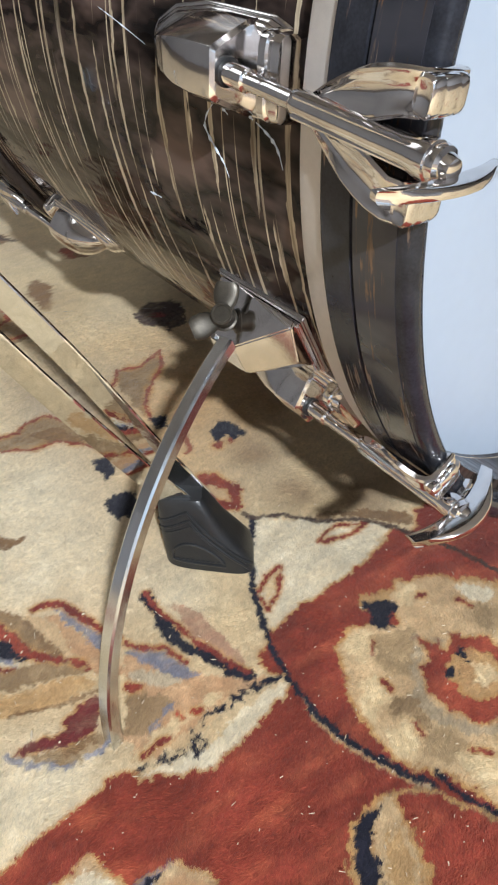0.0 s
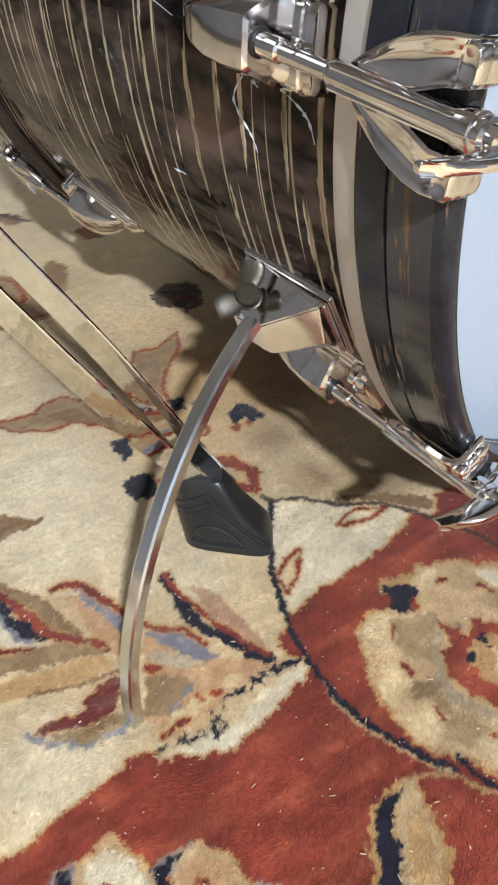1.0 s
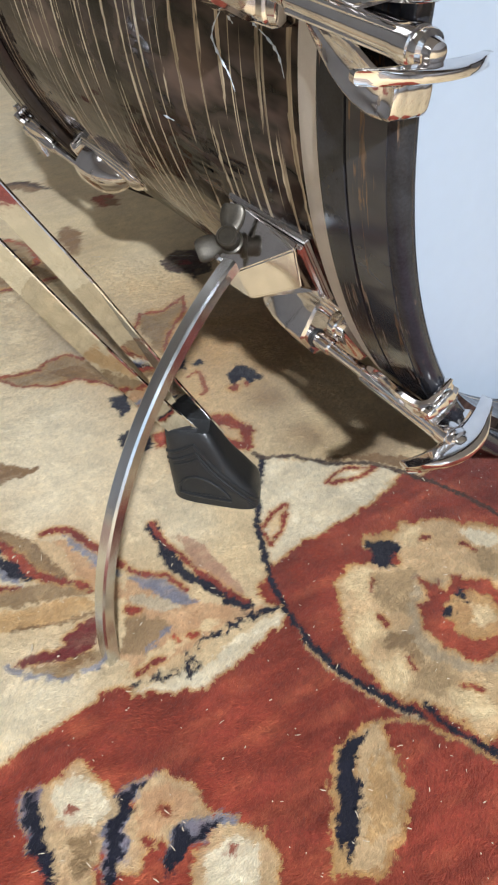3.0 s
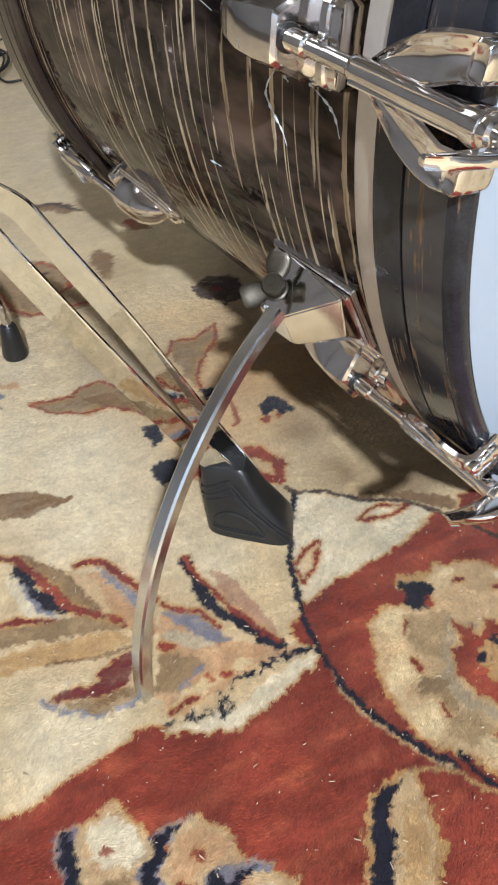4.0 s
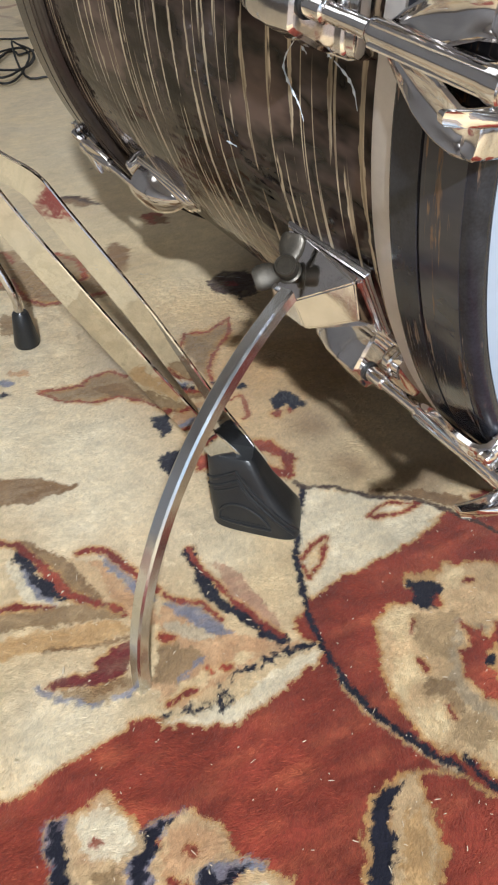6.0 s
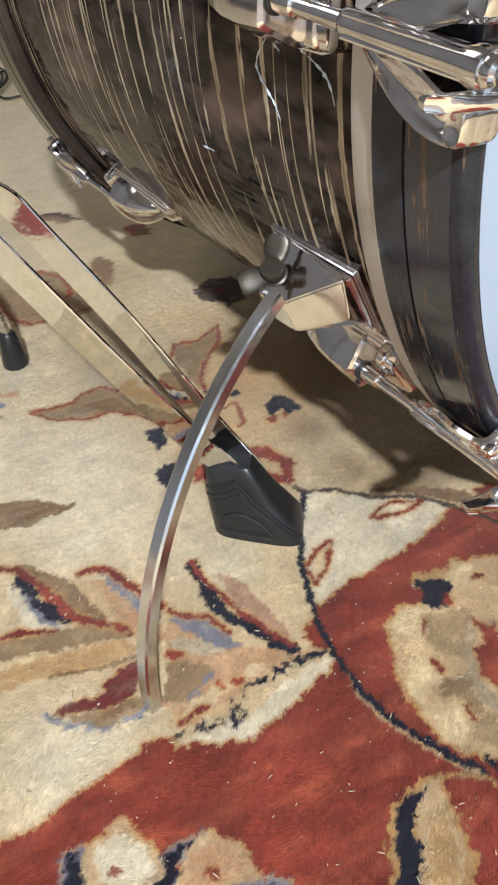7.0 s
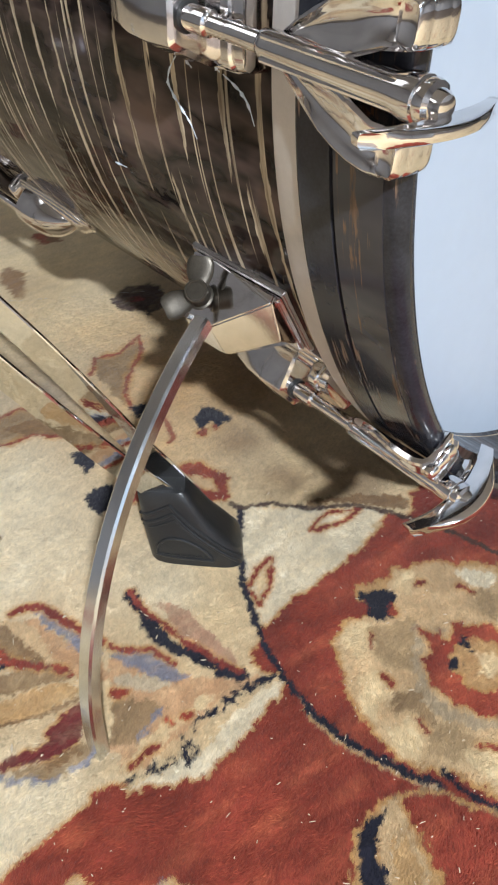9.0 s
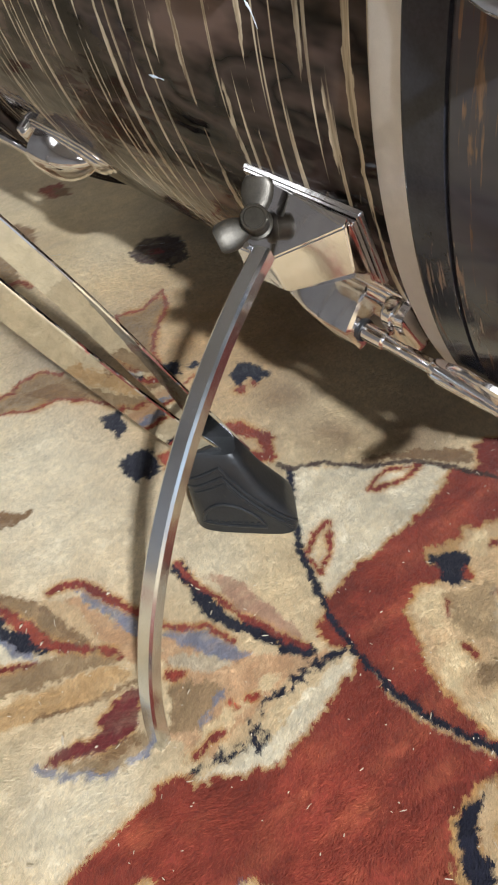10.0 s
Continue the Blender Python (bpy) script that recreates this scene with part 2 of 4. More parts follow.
# ---- the rug: dyed wool, knot by knot ----
DYES = {
    "cream": (0.72, 0.56, 0.325), "white": (0.75, 0.66, 0.48), "beige": (0.58, 0.47, 0.315), "tan": (0.63, 0.45, 0.25),
    "gold": (0.56, 0.35, 0.155), "khaki": (0.33, 0.215, 0.108), "brown": (0.25, 0.145, 0.068), "grey": (0.46, 0.355, 0.225), "dun": (0.44, 0.305, 0.16),
    "bluegrey": (0.25, 0.245, 0.29), "peach": (0.58, 0.35, 0.185), "rose": (0.50, 0.30, 0.19), "red": (0.262, 0.042, 0.025),
    "darkred": (0.215, 0.034, 0.023), "maroon": (0.165, 0.028, 0.027), "rust": (0.29, 0.060, 0.032), "umber": (0.075, 0.042, 0.030), "navy": (0.014, 0.014, 0.026),
}


def lattice(x, y, cell, seed):
    """Smooth value noise in 0..1 on arrays."""
    u, v = x / cell, y / cell
    i, j = np.floor(u).astype(np.int64), np.floor(v).astype(np.int64)
    fu, fv = u - i, v - j
    fu, fv = fu * fu * (3 - 2 * fu), fv * fv * (3 - 2 * fv)

    def h(a, b):
        k = (a * 374761393 + b * 668265263 + seed * 974711) & 0xFFFFFFFF
        k = ((k ^ (k >> 13)) * 1274126177) & 0xFFFFFFFF
        return ((k ^ (k >> 16)) & 0xFFFF) / 65535.0

    return (h(i, j) * (1 - fu) + h(i + 1, j) * fu) * (1 - fv) + (h(i, j + 1) * (1 - fu) + h(i + 1, j + 1) * fu) * fv


SHAPES, WASHES = [], []


def area(dye, outline):
    SHAPES.append((dye, "area", outline, 0.0))


def line(dye, width, course):
    SHAPES.append((dye, "line", course, width))


def dashes(dye, width, course):
    SHAPES.append((dye, "dashes", course, width))


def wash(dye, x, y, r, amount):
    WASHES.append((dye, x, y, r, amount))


def spot(dye, x, y, r, squash):
    SHAPES.append((dye, "spot", (x, y, r), squash))


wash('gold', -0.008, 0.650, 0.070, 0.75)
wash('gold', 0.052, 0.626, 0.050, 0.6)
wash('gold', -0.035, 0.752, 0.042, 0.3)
# brown washes: the diffuse shade under the drum, painted into the wool
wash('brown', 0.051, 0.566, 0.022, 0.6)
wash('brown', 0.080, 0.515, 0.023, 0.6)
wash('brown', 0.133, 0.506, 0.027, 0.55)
wash('khaki', -0.150, 0.669, 0.033, 0.5)
wash('bluegrey', -0.118, 0.640, 0.032, 0.35)
# white washes: lit stretches of the rug, painted paler
wash('white', -0.104, 0.447, 0.055, 0.7)
wash('white', -0.082, 0.273, 0.038, 0.8)
wash('white', -0.002, 0.411, 0.020, 0.6)
wash('white', -0.134, 0.534, 0.033, 0.6)
wash('tan', -0.042, 0.455, 0.025, 0.3)
wash('white', -0.231, 0.649, 0.034, 0.5)
wash('khaki', -0.164, 0.846, 0.039, 0.4)
# white washes brighten the left and far rug in place of a lamp
wash('white', -0.190, 0.530, 0.090, 0.75)
wash('white', -0.110, 0.490, 0.050, 0.55)
wash('white', -0.020, 0.445, 0.030, 0.5)
wash('white', -0.300, 0.700, 0.110, 0.5)
wash('white', -0.480, 1.250, 0.260, 0.7)
wash('white', -0.700, 1.700, 0.420, 0.8)
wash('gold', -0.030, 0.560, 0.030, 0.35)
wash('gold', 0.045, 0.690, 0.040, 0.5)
area('red', [(-0.184, 0.178), (-0.093, 0.237), (-0.067, 0.260), (-0.045, 0.278), (-0.035, 0.290), (-0.023, 0.285), (-0.007, 0.286), (0.016, 0.287), (0.026, 0.298), (0.039, 0.308), (0.053, 0.322), (0.067, 0.344), (0.057, 0.360), (0.055, 0.381), (0.066, 0.393), (0.082, 0.406), (0.114, 0.425), (0.134, 0.448), (0.151, 0.470), (0.171, 0.470), (0.184, 0.490), (0.201, 0.486), (0.288, 0.485), (0.420, 0.400), (0.400, 0.010), (-0.060, 0.010), (-0.195, 0.168)])
area('red', [(0.046, 0.363), (0.055, 0.374), (0.061, 0.357), (0.066, 0.346), (0.054, 0.350)])
area('gold', [(0.099, 0.369), (0.106, 0.383), (0.136, 0.386), (0.117, 0.401), (0.120, 0.409), (0.140, 0.412), (0.146, 0.420), (0.171, 0.426), (0.198, 0.420), (0.224, 0.416), (0.248, 0.390), (0.241, 0.338), (0.214, 0.288), (0.179, 0.258), (0.167, 0.268), (0.154, 0.280), (0.144, 0.279), (0.133, 0.286), (0.120, 0.290), (0.117, 0.301), (0.111, 0.309), (0.101, 0.331)])
area('tan', [(0.101, 0.369), (0.109, 0.382), (0.140, 0.387), (0.142, 0.409), (0.147, 0.418), (0.170, 0.424), (0.197, 0.417), (0.221, 0.411), (0.243, 0.388), (0.238, 0.339), (0.212, 0.292), (0.179, 0.262), (0.168, 0.271), (0.154, 0.283), (0.145, 0.281), (0.133, 0.288), (0.122, 0.292), (0.120, 0.302), (0.113, 0.310), (0.103, 0.332)])
area('cream', [(0.103, 0.369), (0.110, 0.380), (0.122, 0.380), (0.122, 0.364), (0.112, 0.352)])
area('cream', [(0.147, 0.414), (0.160, 0.421), (0.161, 0.406), (0.147, 0.397), (0.143, 0.404)])
area('white', [(0.185, 0.416), (0.211, 0.410), (0.213, 0.401), (0.196, 0.400), (0.187, 0.407)])
area('cream', [(0.108, 0.342), (0.126, 0.345), (0.126, 0.327), (0.114, 0.313), (0.108, 0.321), (0.110, 0.334)])
area('cream', [(0.123, 0.309), (0.139, 0.312), (0.140, 0.298), (0.132, 0.289), (0.123, 0.293)])
area('cream', [(0.160, 0.292), (0.180, 0.293), (0.186, 0.279), (0.174, 0.270), (0.161, 0.283)])
area('dun', [(0.121, 0.377), (0.154, 0.380), (0.145, 0.342), (0.129, 0.345), (0.122, 0.358)])
area('dun', [(0.143, 0.305), (0.160, 0.308), (0.168, 0.297), (0.152, 0.287), (0.143, 0.291)])
area('dun', [(0.200, 0.399), (0.216, 0.387), (0.212, 0.373), (0.195, 0.379), (0.191, 0.393)])
area('khaki', [(0.126, 0.327), (0.144, 0.329), (0.150, 0.308), (0.141, 0.305), (0.138, 0.317), (0.128, 0.316)])
area('grey', [(0.149, 0.376), (0.167, 0.369), (0.150, 0.359), (0.150, 0.342), (0.151, 0.326), (0.165, 0.313), (0.180, 0.309), (0.195, 0.313), (0.192, 0.303), (0.173, 0.303), (0.154, 0.310), (0.142, 0.329), (0.146, 0.350)])
area('red', [(0.150, 0.373), (0.163, 0.369), (0.167, 0.360), (0.175, 0.373), (0.193, 0.372), (0.209, 0.363), (0.222, 0.343), (0.211, 0.320), (0.188, 0.312), (0.175, 0.312), (0.160, 0.322), (0.151, 0.336), (0.151, 0.350), (0.158, 0.356)])
area('gold', [(0.165, 0.344), (0.171, 0.356), (0.183, 0.362), (0.197, 0.357), (0.205, 0.342), (0.198, 0.328), (0.183, 0.325), (0.170, 0.330)])
area('cream', [(0.181, 0.353), (0.195, 0.350), (0.199, 0.340), (0.184, 0.335)])
spot('navy', 0.168, 0.345, 0.0039, 0.82)
spot('navy', 0.179, 0.357, 0.0040, 0.82)
area('navy', [(0.120, 0.403), (0.139, 0.406), (0.144, 0.396), (0.139, 0.383), (0.128, 0.381), (0.121, 0.386), (0.125, 0.393)])
spot('red', 0.139, 0.387, 0.0034, 1.00)
line('darkred', 0.0033, [(0.122, 0.371), (0.121, 0.367), (0.120, 0.361)])
line('darkred', 0.0032, [(0.125, 0.342), (0.127, 0.339), (0.129, 0.334)])
line('darkred', 0.0030, [(0.139, 0.311), (0.141, 0.308), (0.143, 0.304)])
line('darkred', 0.0035, [(0.158, 0.405), (0.162, 0.408), (0.165, 0.408)])
line('darkred', 0.0035, [(0.185, 0.402), (0.190, 0.399), (0.194, 0.395)])
line('darkred', 0.0029, [(0.169, 0.295), (0.175, 0.294), (0.180, 0.291)])
area('white', [(0.046, 0.487), (0.095, 0.482), (0.130, 0.481), (0.149, 0.471), (0.134, 0.451), (0.115, 0.428), (0.083, 0.409), (0.066, 0.395), (0.056, 0.384), (0.050, 0.403), (0.045, 0.429), (0.044, 0.462)])
line('darkred', 0.0031, [(0.064, 0.439), (0.054, 0.429), (0.047, 0.414), (0.055, 0.399), (0.062, 0.413), (0.065, 0.436)])
area('cream', [(0.062, 0.433), (0.053, 0.421), (0.052, 0.408), (0.059, 0.413)])
line('darkred', 0.0034, [(0.094, 0.462), (0.108, 0.477), (0.134, 0.478), (0.119, 0.467), (0.097, 0.461)])
area('gold', [(0.091, 0.249), (0.100, 0.263), (0.110, 0.269), (0.121, 0.273), (0.124, 0.256), (0.130, 0.245), (0.132, 0.232), (0.126, 0.210), (0.115, 0.191), (0.091, 0.192), (0.090, 0.224)])
area('tan', [(0.110, 0.266), (0.120, 0.271), (0.122, 0.257), (0.126, 0.245), (0.128, 0.232), (0.123, 0.213), (0.113, 0.194), (0.099, 0.194), (0.105, 0.226), (0.105, 0.243)])
area('gold', [(0.111, 0.248), (0.121, 0.249), (0.125, 0.236), (0.121, 0.215), (0.109, 0.206), (0.110, 0.229)])
area('navy', [(0.099, 0.259), (0.112, 0.265), (0.107, 0.254), (0.102, 0.241), (0.108, 0.231), (0.105, 0.211), (0.097, 0.196), (0.093, 0.211), (0.093, 0.227), (0.093, 0.243)])
line('khaki', 0.0028, [(0.117, 0.270), (0.130, 0.273), (0.144, 0.271), (0.151, 0.265), (0.165, 0.259), (0.178, 0.251)])
line('grey', 0.0029, [(0.068, 0.343), (0.080, 0.318), (0.092, 0.303), (0.108, 0.292), (0.122, 0.282), (0.140, 0.273)])
line('navy', 0.0043, [(0.046, 0.488), (0.043, 0.451), (0.044, 0.419), (0.050, 0.390), (0.058, 0.363), (0.065, 0.346), (0.081, 0.321), (0.093, 0.306), (0.108, 0.295), (0.123, 0.285), (0.142, 0.275)])
line('navy', 0.0037, [(0.146, 0.281), (0.155, 0.271), (0.165, 0.263), (0.179, 0.255), (0.204, 0.239)])
line('umber', 0.0039, [(0.039, 0.494), (0.046, 0.488), (0.069, 0.490), (0.095, 0.483), (0.130, 0.483), (0.150, 0.474), (0.170, 0.464), (0.192, 0.450), (0.213, 0.432), (0.241, 0.405)])
# rug in the drum's shadow: its shade put into the brown and dark red
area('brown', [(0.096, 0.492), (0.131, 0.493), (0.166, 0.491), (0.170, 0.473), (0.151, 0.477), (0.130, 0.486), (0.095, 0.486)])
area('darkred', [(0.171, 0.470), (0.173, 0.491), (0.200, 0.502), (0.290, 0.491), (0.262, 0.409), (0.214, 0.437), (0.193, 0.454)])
area('rose', [(-0.014, 0.409), (0.006, 0.401), (0.020, 0.382), (0.033, 0.368), (0.040, 0.353), (0.022, 0.364), (0.003, 0.380)])
area('peach', [(-0.041, 0.367), (-0.015, 0.364), (0.004, 0.354), (0.033, 0.347), (0.061, 0.347), (0.036, 0.337), (0.024, 0.328), (0.007, 0.313), (-0.012, 0.299), (-0.028, 0.294), (-0.035, 0.315)])
area('bluegrey', [(-0.041, 0.371), (-0.016, 0.370), (0.004, 0.354), (0.008, 0.348), (-0.011, 0.352), (-0.030, 0.361)])
area('beige', [(-0.038, 0.356), (-0.011, 0.353), (0.000, 0.348), (-0.010, 0.343), (-0.035, 0.345)])
area('khaki', [(-0.038, 0.339), (-0.010, 0.338), (-0.005, 0.332), (-0.020, 0.312), (-0.035, 0.311)])
area('bluegrey', [(-0.009, 0.331), (-0.005, 0.331), (-0.019, 0.314), (-0.023, 0.313)])
area('cream', [(-0.029, 0.297), (-0.021, 0.311), (-0.002, 0.324), (0.020, 0.337), (0.026, 0.335), (0.005, 0.319), (-0.011, 0.306), (-0.024, 0.293)])
area('tan', [(-0.011, 0.302), (0.005, 0.313), (0.022, 0.330), (0.033, 0.333), (0.019, 0.318), (0.006, 0.304)])
line('darkred', 0.0034, [(-0.023, 0.298), (-0.016, 0.303), (-0.008, 0.310)])
spot('red', 0.008, 0.325, 0.0056, 0.56)
spot('red', -0.034, 0.342, 0.0050, 0.64)
spot('red', -0.002, 0.323, 0.0028, 1.00)
line('darkred', 0.0041, [(-0.041, 0.375), (-0.029, 0.372), (-0.016, 0.373), (-0.007, 0.366), (-0.000, 0.360)])
line('navy', 0.0082, [(-0.030, 0.415), (-0.019, 0.394), (-0.007, 0.376), (0.009, 0.366), (0.026, 0.355), (0.041, 0.349)])
line('darkred', 0.0041, [(-0.032, 0.418), (-0.020, 0.401), (-0.006, 0.387), (0.007, 0.375), (0.024, 0.362), (0.040, 0.352)])
area('white', [(-0.023, 0.284), (-0.007, 0.286), (0.016, 0.287), (0.026, 0.298), (0.039, 0.308), (0.053, 0.322), (0.066, 0.344), (0.050, 0.337), (0.033, 0.322), (0.016, 0.302), (-0.007, 0.294)])
dashes('navy', 0.0050, [(-0.025, 0.289), (-0.011, 0.296), (0.006, 0.301), (0.012, 0.310), (0.017, 0.321), (0.029, 0.331), (0.043, 0.340), (0.062, 0.347)])
dashes('navy', 0.0046, [(0.009, 0.296), (0.013, 0.310), (0.005, 0.312)])
area('brown', [(-0.174, 0.407), (-0.153, 0.415), (-0.136, 0.409), (-0.116, 0.401), (-0.100, 0.388), (-0.087, 0.374), (-0.075, 0.363), (-0.097, 0.366), (-0.113, 0.376), (-0.135, 0.393), (-0.151, 0.404)])
area('tan', [(-0.116, 0.401), (-0.099, 0.399), (-0.076, 0.376), (-0.063, 0.364), (-0.079, 0.365), (-0.099, 0.385)])
area('khaki', [(-0.139, 0.406), (-0.123, 0.401), (-0.106, 0.387), (-0.094, 0.373), (-0.109, 0.379), (-0.124, 0.392)])
area('white', [(-0.157, 0.396), (-0.139, 0.382), (-0.119, 0.366), (-0.109, 0.364), (-0.112, 0.357), (-0.133, 0.363), (-0.151, 0.381)])
area('bluegrey', [(-0.153, 0.396), (-0.145, 0.391), (-0.131, 0.376), (-0.115, 0.366), (-0.111, 0.362), (-0.120, 0.363), (-0.137, 0.375)])
area('navy', [(-0.159, 0.405), (-0.148, 0.403), (-0.134, 0.389), (-0.121, 0.380), (-0.103, 0.369), (-0.108, 0.365), (-0.120, 0.367), (-0.135, 0.380), (-0.150, 0.393)])
line('darkred', 0.0058, [(-0.171, 0.410), (-0.158, 0.412), (-0.141, 0.400), (-0.122, 0.385), (-0.105, 0.370), (-0.089, 0.364), (-0.069, 0.362), (-0.065, 0.358)])
line('darkred', 0.0054, [(-0.148, 0.353), (-0.138, 0.357), (-0.127, 0.359), (-0.109, 0.358)])
area('khaki', [(-0.151, 0.349), (-0.126, 0.356), (-0.108, 0.362), (-0.089, 0.363), (-0.065, 0.360), (-0.066, 0.354), (-0.096, 0.348), (-0.118, 0.343), (-0.145, 0.335)])
area('gold', [(-0.143, 0.329), (-0.116, 0.340), (-0.095, 0.346), (-0.066, 0.353), (-0.054, 0.346), (-0.077, 0.334), (-0.104, 0.327), (-0.118, 0.322), (-0.137, 0.314)])
line('brown', 0.0029, [(-0.108, 0.326), (-0.094, 0.329), (-0.080, 0.332), (-0.055, 0.342)])
area('maroon', [(-0.101, 0.303), (-0.088, 0.310), (-0.074, 0.314), (-0.073, 0.321), (-0.071, 0.327), (-0.062, 0.335), (-0.052, 0.337), (-0.050, 0.324), (-0.054, 0.314), (-0.068, 0.305), (-0.089, 0.302), (-0.095, 0.299)])
area('khaki', [(-0.090, 0.299), (-0.072, 0.304), (-0.056, 0.311), (-0.046, 0.312), (-0.044, 0.305), (-0.056, 0.298), (-0.068, 0.293), (-0.080, 0.295)])
area('brown', [(-0.071, 0.303), (-0.055, 0.311), (-0.051, 0.307), (-0.063, 0.299)])
dashes('bluegrey', 0.0040, [(-0.102, 0.299), (-0.090, 0.295), (-0.076, 0.293), (-0.064, 0.295)])
line('bluegrey', 0.0031, [(-0.056, 0.298), (-0.049, 0.301), (-0.044, 0.307)])
area('peach', [(-0.100, 0.403), (-0.091, 0.402), (-0.067, 0.380), (-0.045, 0.363), (-0.036, 0.353), (-0.053, 0.350), (-0.068, 0.365), (-0.081, 0.378)])
area('bluegrey', [(-0.098, 0.409), (-0.087, 0.407), (-0.071, 0.393), (-0.049, 0.383), (-0.046, 0.368), (-0.056, 0.370), (-0.069, 0.382), (-0.082, 0.395)])
line('darkred', 0.0057, [(-0.110, 0.406), (-0.099, 0.412), (-0.088, 0.410), (-0.077, 0.401), (-0.059, 0.389), (-0.047, 0.380)])
area('khaki', [(-0.200, 0.594), (-0.162, 0.603), (-0.160, 0.617), (-0.142, 0.630), (-0.127, 0.623), (-0.104, 0.604), (-0.079, 0.577), (-0.127, 0.590), (-0.146, 0.581), (-0.177, 0.581)])
area('brown', [(-0.157, 0.603), (-0.125, 0.612), (-0.098, 0.587), (-0.133, 0.591)])
line('rust', 0.0038, [(-0.200, 0.594), (-0.180, 0.599), (-0.163, 0.605), (-0.160, 0.619), (-0.142, 0.630), (-0.126, 0.623)])
line('rust', 0.0036, [(-0.199, 0.592), (-0.177, 0.581), (-0.146, 0.581), (-0.125, 0.591), (-0.100, 0.585), (-0.078, 0.576)])
area('navy', [(-0.089, 0.565), (-0.077, 0.567), (-0.068, 0.547), (-0.074, 0.537), (-0.083, 0.546)])
spot('navy', -0.077, 0.564, 0.0044, 1.00)
area('navy', [(-0.071, 0.512), (-0.065, 0.523), (-0.049, 0.521), (-0.044, 0.499), (-0.058, 0.492), (-0.068, 0.498)])
area('red', [(-0.046, 0.515), (-0.033, 0.521), (-0.027, 0.505), (-0.040, 0.496)])
area('khaki', [(-0.086, 0.694), (-0.061, 0.704), (-0.043, 0.729), (-0.040, 0.700), (-0.050, 0.663), (-0.047, 0.623), (-0.060, 0.637), (-0.076, 0.664)])
line('rust', 0.0040, [(-0.085, 0.672), (-0.084, 0.698), (-0.061, 0.704), (-0.045, 0.733), (-0.040, 0.705), (-0.050, 0.665), (-0.051, 0.643), (-0.043, 0.617)])
area('navy', [(-0.044, 0.620), (-0.030, 0.624), (-0.026, 0.605), (-0.037, 0.602)])
spot('navy', -0.018, 0.615, 0.0052, 1.00)
area('navy', [(0.011, 0.597), (0.018, 0.611), (0.032, 0.607), (0.044, 0.591), (0.032, 0.582), (0.025, 0.592), (0.017, 0.581)])
spot('rust', 0.017, 0.579, 0.0040, 1.00)
spot('rust', 0.027, 0.582, 0.0030, 1.00)
area('red', [(-0.006, 0.539), (0.011, 0.543), (0.027, 0.531), (0.039, 0.519), (0.036, 0.497), (0.021, 0.496), (0.005, 0.510)])
area('tan', [(0.006, 0.527), (0.023, 0.524), (0.030, 0.508), (0.016, 0.509)])
line('rust', 0.0040, [(-0.025, 0.593), (-0.016, 0.601), (-0.006, 0.577), (-0.009, 0.569)])
area('umber', [(-0.079, 0.808), (-0.066, 0.832), (-0.040, 0.836), (-0.027, 0.816), (-0.037, 0.781), (-0.068, 0.783)])
area('umber', [(-0.044, 0.843), (-0.024, 0.822), (-0.019, 0.785), (-0.036, 0.769), (-0.047, 0.799)])
spot('maroon', -0.051, 0.804, 0.0094, 0.53)
area('brown', [(-0.210, 0.863), (-0.202, 0.889), (-0.189, 0.881), (-0.180, 0.828), (-0.197, 0.848)])
area('khaki', [(-0.193, 0.861), (-0.174, 0.847), (-0.173, 0.821), (-0.183, 0.828)])
area('brown', [(-0.220, 0.473), (-0.194, 0.477), (-0.167, 0.481), (-0.142, 0.475), (-0.126, 0.475), (-0.143, 0.463), (-0.162, 0.452), (-0.183, 0.447), (-0.211, 0.449)])
spot('bluegrey', -0.238, 0.602, 0.0120, 0.41)
spot('navy', -0.230, 0.585, 0.0059, 0.55)
spot('peach', -0.227, 0.619, 0.0110, 0.45)
line('rust', 0.0077, [(-0.332, 0.758), (-0.302, 0.783), (-0.262, 0.762), (-0.232, 0.769)])
line('rust', 0.0067, [(-0.316, 0.822), (-0.270, 0.808), (-0.229, 0.781)])
area('brown', [(-0.336, 0.803), (-0.286, 0.815), (-0.244, 0.788), (-0.258, 0.769), (-0.310, 0.770)])
area('brown', [(-0.215, 0.892), (-0.199, 0.899), (-0.188, 0.868), (-0.203, 0.859)])
line('brown', 0.0055, [(-0.437, 1.165), (-0.383, 1.166), (-0.322, 1.168)])
line('khaki', 0.0069, [(-0.327, 1.052), (-0.324, 1.113), (-0.319, 1.157)])
area('brown', [(-0.332, 1.042), (-0.267, 1.026), (-0.278, 1.008), (-0.312, 1.017)])
area('rust', [(-0.191, 0.980), (-0.166, 0.988), (-0.149, 0.953), (-0.178, 0.951)])
spot('rust', -0.461, 1.348, 0.0166, 0.38)
spot('khaki', -0.503, 1.397, 0.0194, 0.33)
line('rust', 0.0049, [(-0.582, 1.575), (-0.529, 1.626), (-0.495, 1.629)])
line('rust', 0.0056, [(-0.695, 1.822), (-0.643, 1.823), (-0.622, 1.859)])
spot('rust', -0.608, 1.523, 0.0189, 0.31)
line('brown', 0.0060, [(-0.561, 1.247), (-0.490, 1.262), (-0.444, 1.238)])
area('bluegrey', [(-0.076, 0.226), (-0.065, 0.228), (-0.061, 0.217), (-0.053, 0.207), (-0.045, 0.195), (-0.047, 0.182), (-0.062, 0.196), (-0.071, 0.211)])
